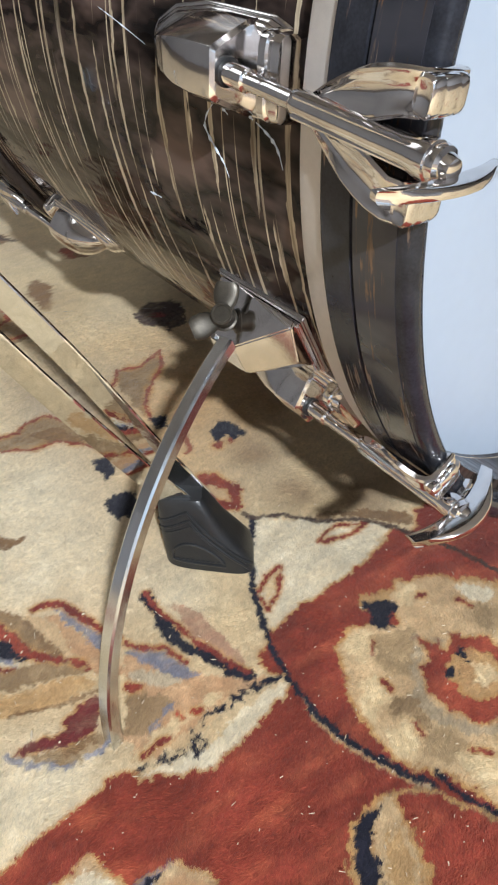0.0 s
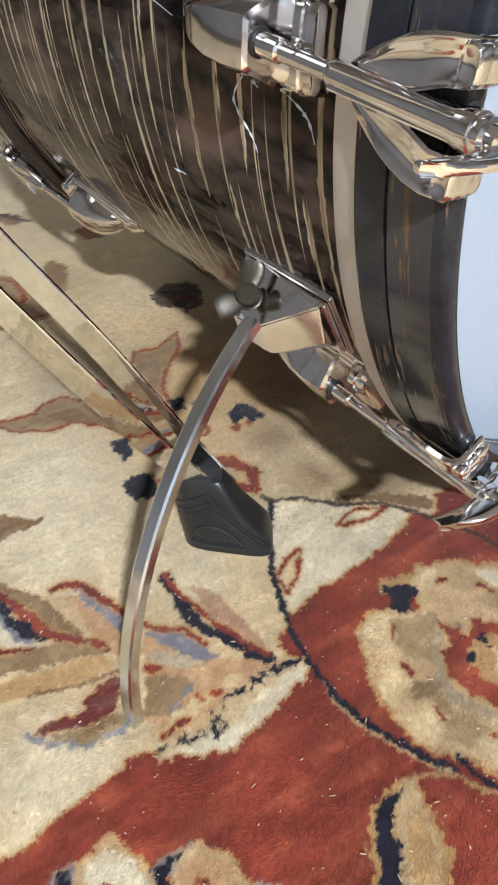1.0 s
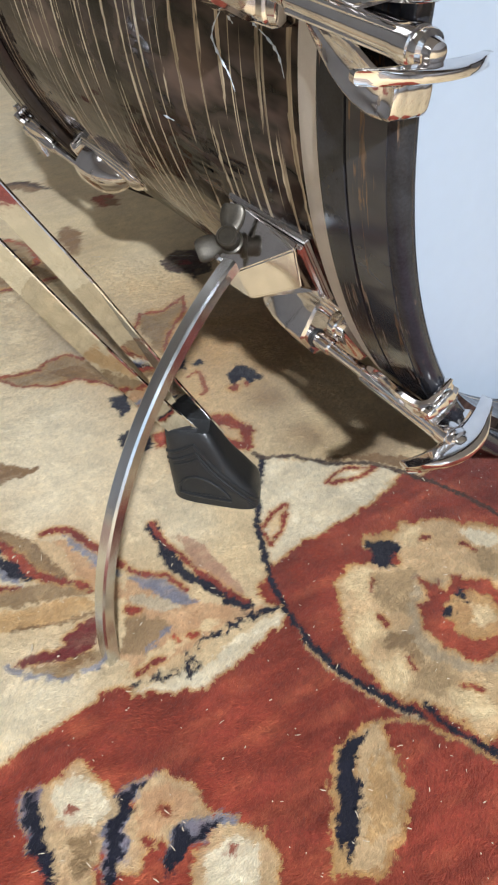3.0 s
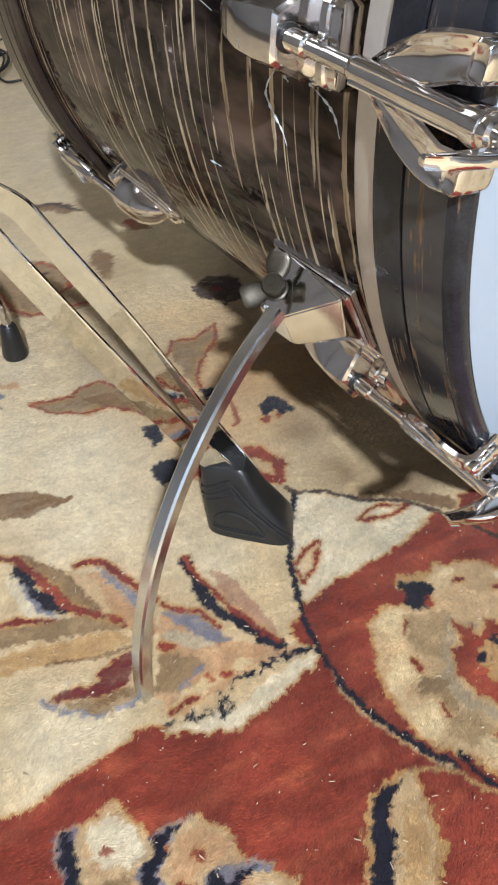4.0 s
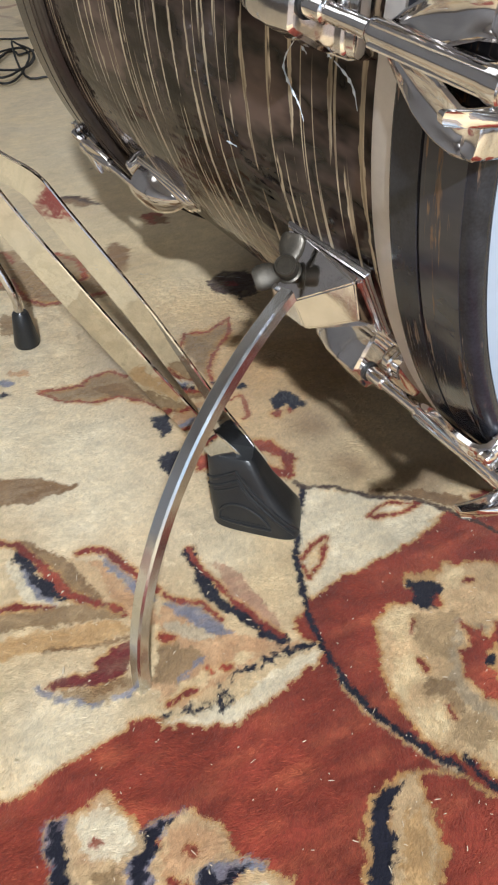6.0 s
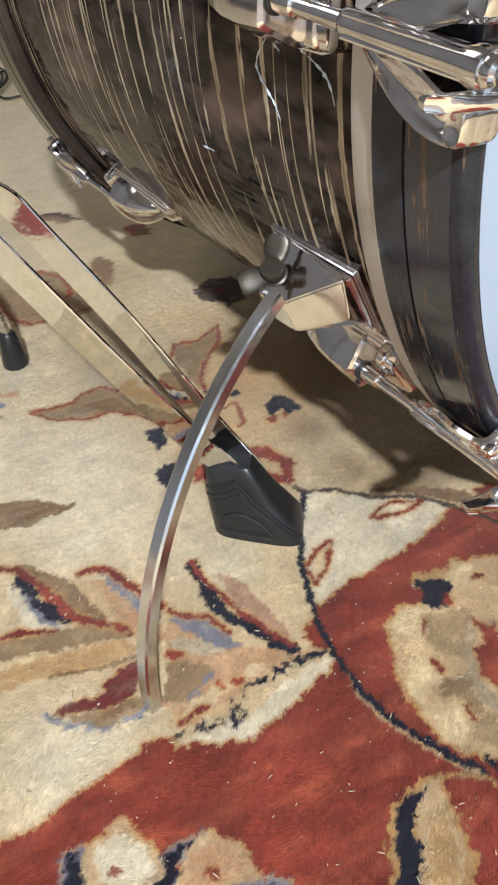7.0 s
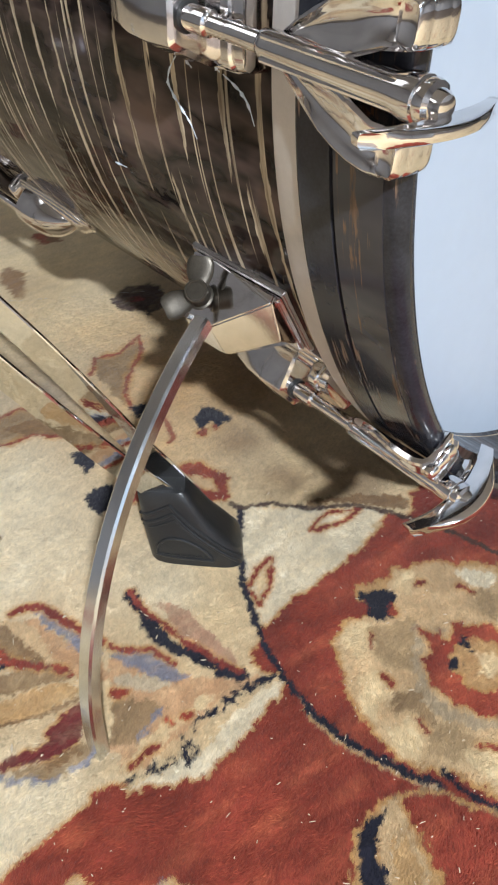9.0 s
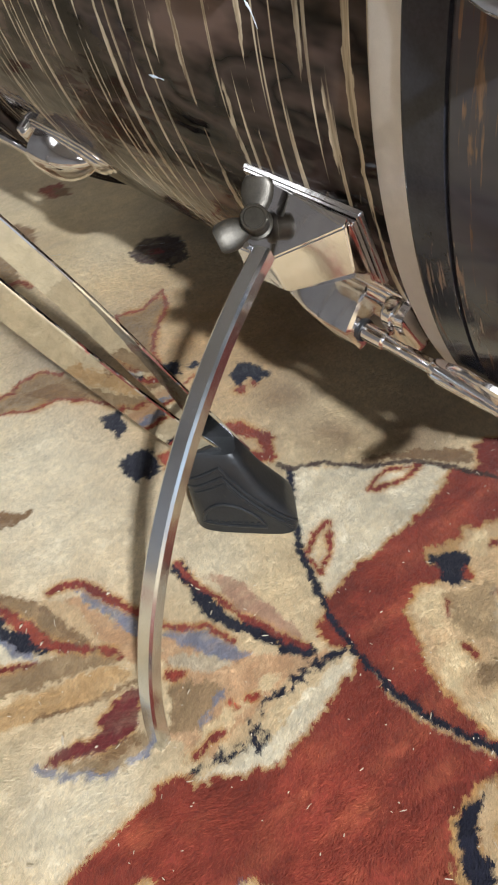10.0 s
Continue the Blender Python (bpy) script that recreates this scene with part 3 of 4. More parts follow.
area('navy', [(-0.072, 0.223), (-0.066, 0.225), (-0.062, 0.214), (-0.053, 0.207), (-0.046, 0.195), (-0.046, 0.177), (-0.059, 0.193), (-0.067, 0.208)])
area('bluegrey', [(-0.024, 0.227), (-0.015, 0.234), (-0.002, 0.240), (-0.001, 0.232), (-0.013, 0.224), (-0.014, 0.213), (-0.012, 0.189), (-0.021, 0.179), (-0.029, 0.214)])
area('navy', [(-0.022, 0.225), (-0.014, 0.231), (-0.004, 0.234), (-0.012, 0.226), (-0.014, 0.215), (-0.017, 0.206), (-0.014, 0.184), (-0.021, 0.184), (-0.026, 0.214), (-0.021, 0.217)])
area('tan', [(-0.065, 0.228), (-0.057, 0.233), (-0.051, 0.241), (-0.042, 0.241), (-0.033, 0.235), (-0.025, 0.229), (-0.020, 0.220), (-0.027, 0.211), (-0.027, 0.198), (-0.024, 0.179), (-0.043, 0.177), (-0.051, 0.196), (-0.062, 0.214)])
area('white', [(-0.058, 0.226), (-0.049, 0.235), (-0.034, 0.230), (-0.025, 0.222), (-0.030, 0.212), (-0.043, 0.210), (-0.055, 0.217)])
area('khaki', [(-0.044, 0.205), (-0.033, 0.208), (-0.028, 0.188), (-0.038, 0.185)])
spot('rust', -0.046, 0.219, 0.0024, 1.25)
area('tan', [(-0.014, 0.215), (-0.008, 0.232), (-0.000, 0.239), (0.012, 0.237), (0.022, 0.231), (0.026, 0.220), (0.032, 0.215), (0.018, 0.211), (0.005, 0.204), (-0.007, 0.189), (-0.015, 0.189)])
area('peach', [(-0.011, 0.215), (-0.006, 0.228), (0.004, 0.233), (0.018, 0.228), (0.021, 0.220), (0.015, 0.214), (0.001, 0.208), (-0.007, 0.205)])
area('rust', [(-0.000, 0.221), (0.005, 0.222), (0.009, 0.217), (0.004, 0.214), (-0.000, 0.217)])
area('darkred', [(-0.005, 0.205), (-0.000, 0.208), (-0.001, 0.201), (-0.005, 0.201)])
spot('red', 0.004, 0.202, 0.0034, 1.00)
area('bluegrey', [(0.006, 0.205), (0.014, 0.212), (0.026, 0.215), (0.033, 0.219), (0.043, 0.219), (0.040, 0.212), (0.027, 0.207), (0.016, 0.201), (0.009, 0.191)])
area('navy', [(0.007, 0.200), (0.012, 0.210), (0.017, 0.210), (0.019, 0.205), (0.026, 0.212), (0.037, 0.217), (0.033, 0.211), (0.021, 0.205), (0.015, 0.196), (0.011, 0.186)])
area('tan', [(0.019, 0.199), (0.030, 0.208), (0.043, 0.216), (0.055, 0.210), (0.063, 0.202), (0.063, 0.180), (0.022, 0.177)])
area('white', [(0.028, 0.199), (0.041, 0.209), (0.052, 0.203), (0.055, 0.184), (0.029, 0.182)])
spot('rust', 0.040, 0.200, 0.0022, 1.00)
area('brown', [(-0.486, 1.204), (-0.459, 1.230), (-0.426, 1.190), (-0.399, 1.124), (-0.406, 1.096), (-0.435, 1.141), (-0.464, 1.147)])
line('brown', 0.0051, [(-0.409, 1.155), (-0.390, 1.163), (-0.367, 1.153)])
line('brown', 0.0048, [(-0.325, 1.056), (-0.322, 1.098), (-0.304, 1.136)])
area('brown', [(-0.335, 1.060), (-0.299, 1.036), (-0.258, 1.009), (-0.273, 0.999), (-0.298, 1.006)])
area('brown', [(-0.208, 0.872), (-0.204, 0.896), (-0.184, 0.884), (-0.177, 0.848), (-0.182, 0.827), (-0.195, 0.845)])
area('brown', [(-0.177, 0.976), (-0.155, 0.973), (-0.149, 0.957), (-0.166, 0.954)])
area('khaki', [(-0.308, 0.820), (-0.284, 0.868), (-0.239, 0.860), (-0.192, 0.812), (-0.180, 0.768), (-0.218, 0.747), (-0.260, 0.740)])
line('rust', 0.0061, [(-0.299, 0.795), (-0.268, 0.755), (-0.243, 0.746), (-0.216, 0.759), (-0.183, 0.777), (-0.170, 0.764)])
line('rust', 0.0058, [(-0.287, 0.838), (-0.268, 0.863), (-0.235, 0.846), (-0.217, 0.808), (-0.230, 0.786), (-0.259, 0.794)])
line('umber', 0.0046, [(-0.276, 0.825), (-0.253, 0.836)])
spot('rust', -0.439, 1.325, 0.0122, 0.46)
spot('rust', -0.506, 1.358, 0.0086, 0.56)
spot('rust', -0.482, 1.362, 0.0086, 0.56)
line('brown', 0.0038, [(-0.516, 1.332), (-0.488, 1.337), (-0.464, 1.353), (-0.429, 1.342)])
line('rust', 0.0052, [(-0.494, 1.472), (-0.482, 1.499), (-0.456, 1.472)])
line('rust', 0.0049, [(-0.465, 1.391), (-0.447, 1.407), (-0.432, 1.416)])
spot('peach', -0.761, 2.005, 0.0212, 0.50)
spot('rose', -0.697, 1.915, 0.0178, 0.57)
line('peach', 0.0093, [(-0.593, 1.711), (-0.575, 1.729), (-0.554, 1.715)])
line('khaki', 0.0045, [(-0.493, 1.270), (-0.435, 1.267), (-0.384, 1.287)])
line('khaki', 0.0069, [(-0.820, 2.133), (-0.762, 2.093), (-0.741, 2.138)])
line('rust', 0.0087, [(-0.857, 2.230), (-0.821, 2.216)])

line('brown', 0.0160, [(-0.488, 1.279), (-0.45, 1.206), (-0.413, 1.135)])
area('brown', [(-0.463, 1.221), (-0.433, 1.209), (-0.395, 1.148), (-0.403, 1.123), (-0.429, 1.153)])
line('umber', 0.0100, [(-0.324, 1.048), (-0.313, 1.083), (-0.305, 1.134)])
line('umber', 0.0090, [(-0.32, 1.047), (-0.288, 1.025), (-0.257, 1.009)])
line('brown', 0.0090, [(-0.365, 1.065), (-0.335, 1.046), (-0.322, 1.046)])
line('rust', 0.0140, [(-0.492, 1.324), (-0.482, 1.353), (-0.458, 1.336), (-0.423, 1.32)])
line('rust', 0.0120, [(-0.469, 1.311), (-0.45, 1.297), (-0.434, 1.329)])
line('rust', 0.0200, [(-0.489, 1.432), (-0.478, 1.468), (-0.462, 1.485)])
line('rust', 0.0280, [(-0.842, 2.211), (-0.795, 2.152), (-0.709, 2.017)])
line('peach', 0.0300, [(-0.777, 2.198), (-0.738, 2.152)])
line('rust', 0.0220, [(-0.59, 1.526), (-0.563, 1.501), (-0.555, 1.533)])
line('khaki', 0.0120, [(-0.346, 1.134), (-0.341, 1.169), (-0.343, 1.21)])
area('khaki', [(-0.285, 0.722), (-0.268, 0.719), (-0.25, 0.694), (-0.258, 0.682), (-0.27, 0.684)])


def dyed(x, y):
    """The dye of the rug with its painted shade, edges softened by the spread of the pile."""
    out = 0
    for k, w in enumerate((0.4, 0.3, 0.3)):
        out = out + w * knotted(x + (lattice(x, y, 0.0016, 50 + k) - 0.5) * 0.0040 * (k > 0), y + (lattice(x, y, 0.0016, 60 + k) - 0.5) * 0.0040 * (k > 0))
    knot, band, mid = lattice(x, y, 0.0024, 11), lattice(x, y * 0.35, 0.03, 12), lattice(x, y, 0.011, 13)
    u, v = 0.86 * x + 0.5 * y, 0.86 * y - 0.5 * x
    brush = lattice(u * 0.3, v, 0.0042, 14) - 0.5
    ruddy = np.clip((out[:, 0] - 4 * out[:, 1]) / 0.08 + 0.4, 0, 1)
    tone = (0.82 + 0.16 * knot + 0.12 * band + 0.12 * mid) * (1 + brush * (0.10 + 0.22 * ruddy)) * (1 + (lattice(x, y, 0.035, 15) - 0.5) * 0.45 * ruddy)
    out = out * tone[:, None]
    ember = np.clip(lattice(u * 0.45, v, 0.010, 16) * 2.4 - 1.1, 0, 1) * (0.5 + lattice(x, y, 0.0031, 17)) * ruddy
    return out * (1 + ember[:, None] * np.array((0.40, 0.75, 0.55)))


def fringed(col, nx, ny):
    """Red wool that has run into the pale wool beside it, as a gold edge."""
    red = (col[:, 0] > 3.6 * col[:, 1]).astype(float).reshape(ny, nx)
    near = red
    for axis in (0, 1):
        near = sum(np.roll(near, k, axis) for k in (-3, -2, -1, 0, 1, 2, 3)) / 7
    near[:4], near[-4:], near[:, :4], near[:, -4:] = 0, 0, 0, 0
    pale = (col[:, 1] > 0.16)
    k = (np.clip(near.ravel() * 2.4, 0, 0.68) * pale)[:, None]
    return col * (1 - k) + np.array((0.56, 0.30, 0.095)) * k


def knotted(x, y):
    x = np.where(x < -0.30, -0.60 - x, x)  # the design repeats in mirror
    wx = x + (lattice(x, y, 0.007, 1) - 0.5) * 0.0045 + (lattice(x, y, 0.0021, 2) - 0.5) * 0.0042
    wy = y + (lattice(x, y, 0.007, 3) - 0.5) * 0.0045 + (lattice(x, y, 0.0021, 4) - 0.5) * 0.0042
    cloud = lattice(x, y, 0.05, 5)[:, None]
    col = np.array(DYES["cream"]) * (1 - 0.55 * cloud) + np.array(DYES["beige"]) * 0.55 * cloud
    warm = np.clip(lattice(x, y, 0.09, 9) * 2.2 - 1.1, 0, 1)[:, None]
    col = col * (1 - 0.5 * warm) + np.array(DYES["tan"]) * 0.5 * warm
    # soft tints, the painted shade and lit stretches among them
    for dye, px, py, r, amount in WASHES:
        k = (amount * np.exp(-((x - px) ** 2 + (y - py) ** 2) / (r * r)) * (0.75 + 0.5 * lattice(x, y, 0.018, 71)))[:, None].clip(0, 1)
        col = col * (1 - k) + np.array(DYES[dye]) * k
    # faint scrolls over the far part of the field
    far = (y > 2.0) | (x > 0.6)
    scroll = (np.abs(lattice(x, y, 0.13, 21) - 0.5) < 0.03) | (lattice(x, y, 0.11, 22) > 0.86)
    tint = np.where((lattice(x, y, 0.2, 23) > 0.5)[:, None], DYES["rust"], DYES["khaki"])
    col = np.where((far & scroll)[:, None], col * 0.4 + tint * 0.6, col)
    for dye, kind, data, size in SHAPES:
        if kind == "spot":
            px, py, r = data
            pad, xs, ys = r * 1.6 + 0.004, (px, px), (py, py)
        else:
            xs, ys = zip(*data)
            pad = size + 0.005
        i = np.flatnonzero((wx > min(xs) - pad) & (wx < max(xs) + pad) & (wy > min(ys) - pad) & (wy < max(ys) + pad))
        if not len(i):
            continue
        qx, qy = wx[i], wy[i]
        if kind == "line":
            qx, qy = 0.5 * (qx + x[i]), 0.5 * (qy + y[i])
        if kind == "area":
            hit = np.zeros(len(i), bool)
            for (x0, y0), (x1, y1) in zip(data, data[1:] + data[:1]):
                if y0 != y1:
                    hit ^= ((y0 > qy) != (y1 > qy)) & (qx < (x1 - x0) * (qy - y0) / (y1 - y0) + x0)
        elif kind in ("line", "dashes"):
            best = np.full(len(i), 9.0)
            for (x0, y0), (x1, y1) in zip(data, data[1:]):
                dx, dy = x1 - x0, y1 - y0
                s = np.clip(((qx - x0) * dx + (qy - y0) * dy) / (dx * dx + dy * dy + 1e-12), 0, 1)
                best = np.minimum(best, np.hypot(qx - x0 - s * dx, qy - y0 - s * dy))
            hit = best < size * (0.30 * (dye != "navy") + 0.06 + 0.10 * (dye == "navy") + 0.30 * lattice(qx, qy, 0.006, 7) + (0.40 * lattice(qx, qy, 0.0024, 8) if dye == "navy" else 0))
            if kind == "dashes":
                hit &= lattice(qx, qy, 0.0034, 77) > 0.40
        else:
            hit = np.hypot(qx - px, (qy - py) / max(0.4, size)) < r
        bleed = 0.22 * np.clip(lattice(0.3 * (0.86 * qx + 0.5 * qy), 0.86 * qy - 0.5 * qx, 0.0032, 81) * 1.8 - 0.6, 0, 1)[:, None] * (dye not in ("navy", "red", "darkred"))
        col[i[hit]] = (np.array(DYES[dye]) * (1 - bleed) + col[i] * bleed)[hit]
    return col


def rug_sheet(name, x0, x1, y0, y1, step, hole=None, relief=0.0007):
    nx, ny = int(round((x1 - x0) / step)) + 1, int(round((y1 - y0) / step)) + 1
    gx, gy = np.meshgrid(np.linspace(x0, x1, nx), np.linspace(y0, y1, ny))
    x, y = gx.ravel(), gy.ravel()
    z = (lattice(x, y, 0.0023, 31) - 1.0) * relief * 1.3 + (lattice(x, y, 0.009, 32) - 1.0) * relief * 1.2 + (lattice(x, y, 0.06, 33) - 1.0) * 0.0012
    col = fringed(dyed(x, y), nx, ny) if step < 0.002 else dyed(x, y)
    jx, jy = (lattice(x, y, 0.002, 41) - 0.5) * step * 0.7, (lattice(x, y, 0.002, 42) - 0.5) * step * 0.7
    v = np.arange(nx * ny).reshape(ny, nx)
    quads = np.stack([v[:-1, :-1], v[:-1, 1:], v[1:, 1:], v[1:, :-1]], -1).reshape(-1, 4)
    if hole:
        cx, cy = x[quads].mean(1), y[quads].mean(1)
        for x_lo, x_hi, y_lo, y_hi in hole:
            inside = (cx > x_lo) & (cx < x_hi) & (cy > y_lo) & (cy < y_hi)
            quads, cx, cy = quads[~inside], cx[~inside], cy[~inside]
        jx, jy = jx * 0, jy * 0
    me = bpy.data.meshes.new(name)
    me.vertices.add(len(x))
    me.vertices.foreach_set("co", np.stack([x + jx, y + jy, z], 1).astype(np.float32).ravel())
    me.loops.add(quads.size)
    me.loops.foreach_set("vertex_index", quads.astype(np.int32).ravel())
    me.polygons.add(len(quads))
    me.polygons.foreach_set("loop_start", np.arange(0, quads.size, 4, dtype=np.int32))
    me.update(calc_edges=True)
    me.polygons.foreach_set("use_smooth", np.ones(len(quads), bool))
    at = me.color_attributes.new("dye", "FLOAT_COLOR", "POINT")
    at.data.foreach_set("color", np.c_[col, np.ones(len(x))].astype(np.float32).ravel())
    me.materials.append(WOOL)
    return new(name, me)


def wool_material():
    m, t, b = material("dyed_wool")
    c = coords(t)
    dye = t.nodes.new("ShaderNodeVertexColor")
    dye.layer_name = "dye"
    lie = add(t, "ShaderNodeMapping", Rotation=(0, 0, 0.55), Scale=(1.0, 0.42, 1.0))
    t.links.new(c, lie.inputs[0])
    fibre = noise_of(t, lie.outputs[0], 1700, 2, 0.7)
    tuft = noise_of(t, lie.outputs[0], 520, 3, 0.6)
    k = math_node(t, "ADD", math_node(t, "MULTIPLY", fibre, 0.55), math_node(t, "MULTIPLY", tuft, 0.45))
    t.links.new(mix(t, 1.0, dye.outputs[0], ramp(t, k, [(0.28, grey(0.78)), (0.72, grey(1.16))]), "MULTIPLY"), b.inputs["Base Color"])
    b.inputs["Roughness"].default_value = 0.85
    b.inputs["Specular IOR Level"].default_value = 0.15
    b.inputs["Sheen Weight"].default_value, b.inputs["Sheen Roughness"].default_value = 0.25, 0.5
    bump(t, b, k, 0.45, 0.0009)
    return m


WOOL = wool_material()
rug = thing("rug", "hand-knotted wool rug, cream and brick-red floral pattern", "rug")
for piece in (rug_sheet("woven_field", -0.34, 0.30, 0.10, 0.82, 0.0012), rug_sheet("woven_border", -2.0, 1.6, -0.8, 3.4, 0.01, ((-0.3399, 0.2999, 0.1001, 0.8199), (-0.7999, -0.0001, 0.8201, 1.9999))), rug_sheet("woven_field", -0.80, 0.0, 0.82, 2.0, 0.004)):
    piece.parent = rug


def pile(name, x0, x1, y0, y1, step, long, wide, seed, fade):
    """The nap of the rug: short leaning tufts of dyed wool."""
    rng = np.random.default_rng(seed)
    nx, ny = int((x1 - x0) / step), int((y1 - y0) / step)
    gx, gy = np.meshgrid(np.linspace(x0, x1, nx), np.linspace(y0, y1, ny))
    x = gx.ravel() + rng.uniform(-0.5, 0.5, nx * ny) * step
    y = gy.ravel() + rng.uniform(-0.5, 0.5, nx * ny) * step
    n = len(x)
    nap = 4.15 + (lattice(x, y, 0.03, 91) - 0.5) * 1.1 + (lattice(x, y, 0.008, 92) - 0.5) * 1.2 + rng.normal(0, 0.35, n)
    lift = np.radians(9 + 7 * lattice(x, y, 0.010, 93) + rng.normal(0, 3, n)).clip(0.05, 0.6)
    size = long * (0.7 + 0.6 * rng.random(n))
    dx, dy, dz = np.cos(nap) * np.cos(lift) * size, np.sin(nap) * np.cos(lift) * size, np.sin(lift) * size
    sx, sy = -np.sin(nap) * wide / 2, np.cos(nap) * wide / 2
    z = (lattice(x, y, 0.06, 33) - 1.0) * 0.0012 - 0.0004 - 0.0005 * rng.random(n)
    lean = rng.normal(0, 0.00004, n)
    co = np.stack([np.stack([x - sx, y - sy, z - lean], 1), np.stack([x + sx, y + sy, z + lean], 1), np.stack([x + dx + sx * 0.55, y + dy + sy * 0.55, z + dz + lean], 1), np.stack([x + dx - sx * 0.55, y + dy - sy * 0.55, z + dz - lean], 1)], 1).reshape(-1, 3)
    col = fringed(dyed(x + dx * 0.5, y + dy * 0.5), nx, ny)
    ruddy = np.clip((col[:, 0] - 4 * col[:, 1]) / 0.08 + 0.4, 0, 1)
    col = col * (1 + rng.normal(0, 0.055, n) * (1 + 0.5 * ruddy))[:, None].clip(0.5, 1.6)
    col = col * (1 + (rng.random(n) * ruddy)[:, None] * np.array((0.25, 0.55, 0.40)))
    # the tufts thin out over the last stretch
    keep = rng.random(n) < (y1 - y) / fade
    co, col, n = co.reshape(-1, 4, 3)[keep].reshape(-1, 3), col[keep], int(keep.sum())
    me = bpy.data.meshes.new(name)
    me.vertices.add(4 * n)
    me.vertices.foreach_set("co", co.astype(np.float32).ravel())
    me.loops.add(4 * n)
    me.loops.foreach_set("vertex_index", np.arange(4 * n, dtype=np.int32))
    me.polygons.add(n)
    me.polygons.foreach_set("loop_start", np.arange(0, 4 * n, 4, dtype=np.int32))
    me.update(calc_edges=True)
    at = me.color_attributes.new("dye", "FLOAT_COLOR", "POINT")
    at.data.foreach_set("color", np.c_[np.repeat(col, 4, 0), np.ones(4 * n)].astype(np.float32).ravel())
    me.materials.append(WOOL)
    ob = new(name, me)
    ob.parent = rug
    return tagged(ob, "short leaning wool pile", kind="stuff")


pile("nap", -0.25, 0.285, 0.14, 0.54, 0.00074, 0.0021, 0.00046, 3, 0.02)
pile("nap", -0.34, 0.24, 0.525, 0.82, 0.0015, 0.0036, 0.0010, 4, 0.14)
bm = bmesh.new()
box(bm, -1.99, 1.59, -0.79, 3.39, -0.02, -0.006)
part("backing", bm, PLASTER, rug, smooth=False)

# ---- the bass drum; local y runs from its front head to its back, z up ----
DRUM = pose(0.3460, 0.4936, 0.3128, 0, 0, 36.437)
drum = thing("bass_drum", "bass drum in dark brown wrap with cream streaks", "drum", DRUM)
DEEP, R_SHELL, R_HOOP = 0.583, 0.2788, 0.2900


def polar(phi, r, y):
    """A place on the drum: phi degrees from straight down towards the near side."""
    a = radians(phi)
    return Vector((-r * math.sin(a), y, -r * math.cos(a)))


part("shell", lathe_y([(R_SHELL, 0.03), (R_SHELL, DEEP - 0.03), (R_SHELL - 0.007, DEEP - 0.03), (R_SHELL - 0.007, 0.03)], 220), WRAP, drum, "glossy dark wrap with cream streaks", sharp=60)


def hoop(y_rim, way, label, ring_end=0.0648, rim=ALUMINIUM, rim_label="pale aluminium rim of the drumhead", coat=LACQUER):
    """A wooden hoop whose rim is at y_rim; way 1 grows to the back, -1 to the front."""
    def ring(profile):
        return lathe_y([(r, y_rim + way * y) for r, y in profile], 220)
    r = R_HOOP
    h = part("hoop", ring([(r - 0.0115, 0.050), (r - 0.001, 0.050), (r, 0.049), (r, 0.0482), (r, 0.0332), (r, 0.0325), (r - 0.0012, 0.0319), (r - 0.0012, 0.0311), (r, 0.0305), (r, 0.0295), (r, 0.0055), (r - 0.0004, 0.0030), (r - 0.0015, 0.0012), (r - 0.005, 0), (r - 0.009, 0.001), (r - 0.0115, 0.004)]), coat, drum, label, sharp=50)
    part("inlay", ring([(r + 0.0003, 0.0300), (r + 0.0003, 0.0070), (r - 0.002, 0.0070), (r - 0.002, 0.0300)]), INLAY if way > 0 else coat, h, "dark streaked inlay strip", sharp=60)
    part("head_ring", ring([(R_SHELL + 0.0006, ring_end), (R_SHELL + 0.0082, ring_end), (R_SHELL + 0.0088, ring_end - 0.001), (R_SHELL + 0.0088, 0.040), (R_SHELL + 0.0006, 0.040)]), rim, drum, rim_label, sharp=60)
    bm = bmesh.new()
    rows = []
    for rr, yy in ((0.001, 0.0550), (0.09, 0.0550), (0.18, 0.0550), (0.25, 0.0551), (0.2690, 0.0553), (R_SHELL - 0.0020, 0.0565), (R_SHELL - 0.0006, 0.0620)):
        rows.append([(rr * math.sin(a), y_rim + way * yy, rr * math.cos(a)) for a in (2 * math.pi * i / 160 for i in range(160))])
    bridge(bm, rows)
    part("drumhead", bm, HEAD, drum, "smooth white drumhead")


hoop(0.008, 1, "black lacquered hoop with scuffs")
hoop(DEEP - 0.008, -1, "glossy dark brown lacquered hoop", 0.053, BACK_LACQUER, "dark rim of the drumhead", BACK_LACQUER)


def super_ring(y, w, h, n=20, power=4.2, base=0.0):
    """A half-round section across a fitting: x is the way along the shell's curve, z outwards."""
    out = []
    for i in range(n + 1):
        a = math.pi * i / n
        c, s = math.cos(a), math.sin(a)
        out.append((math.copysign(abs(c) ** (2 / power), c) * w, y, base + abs(s) ** (2 / power) * h))
    return out


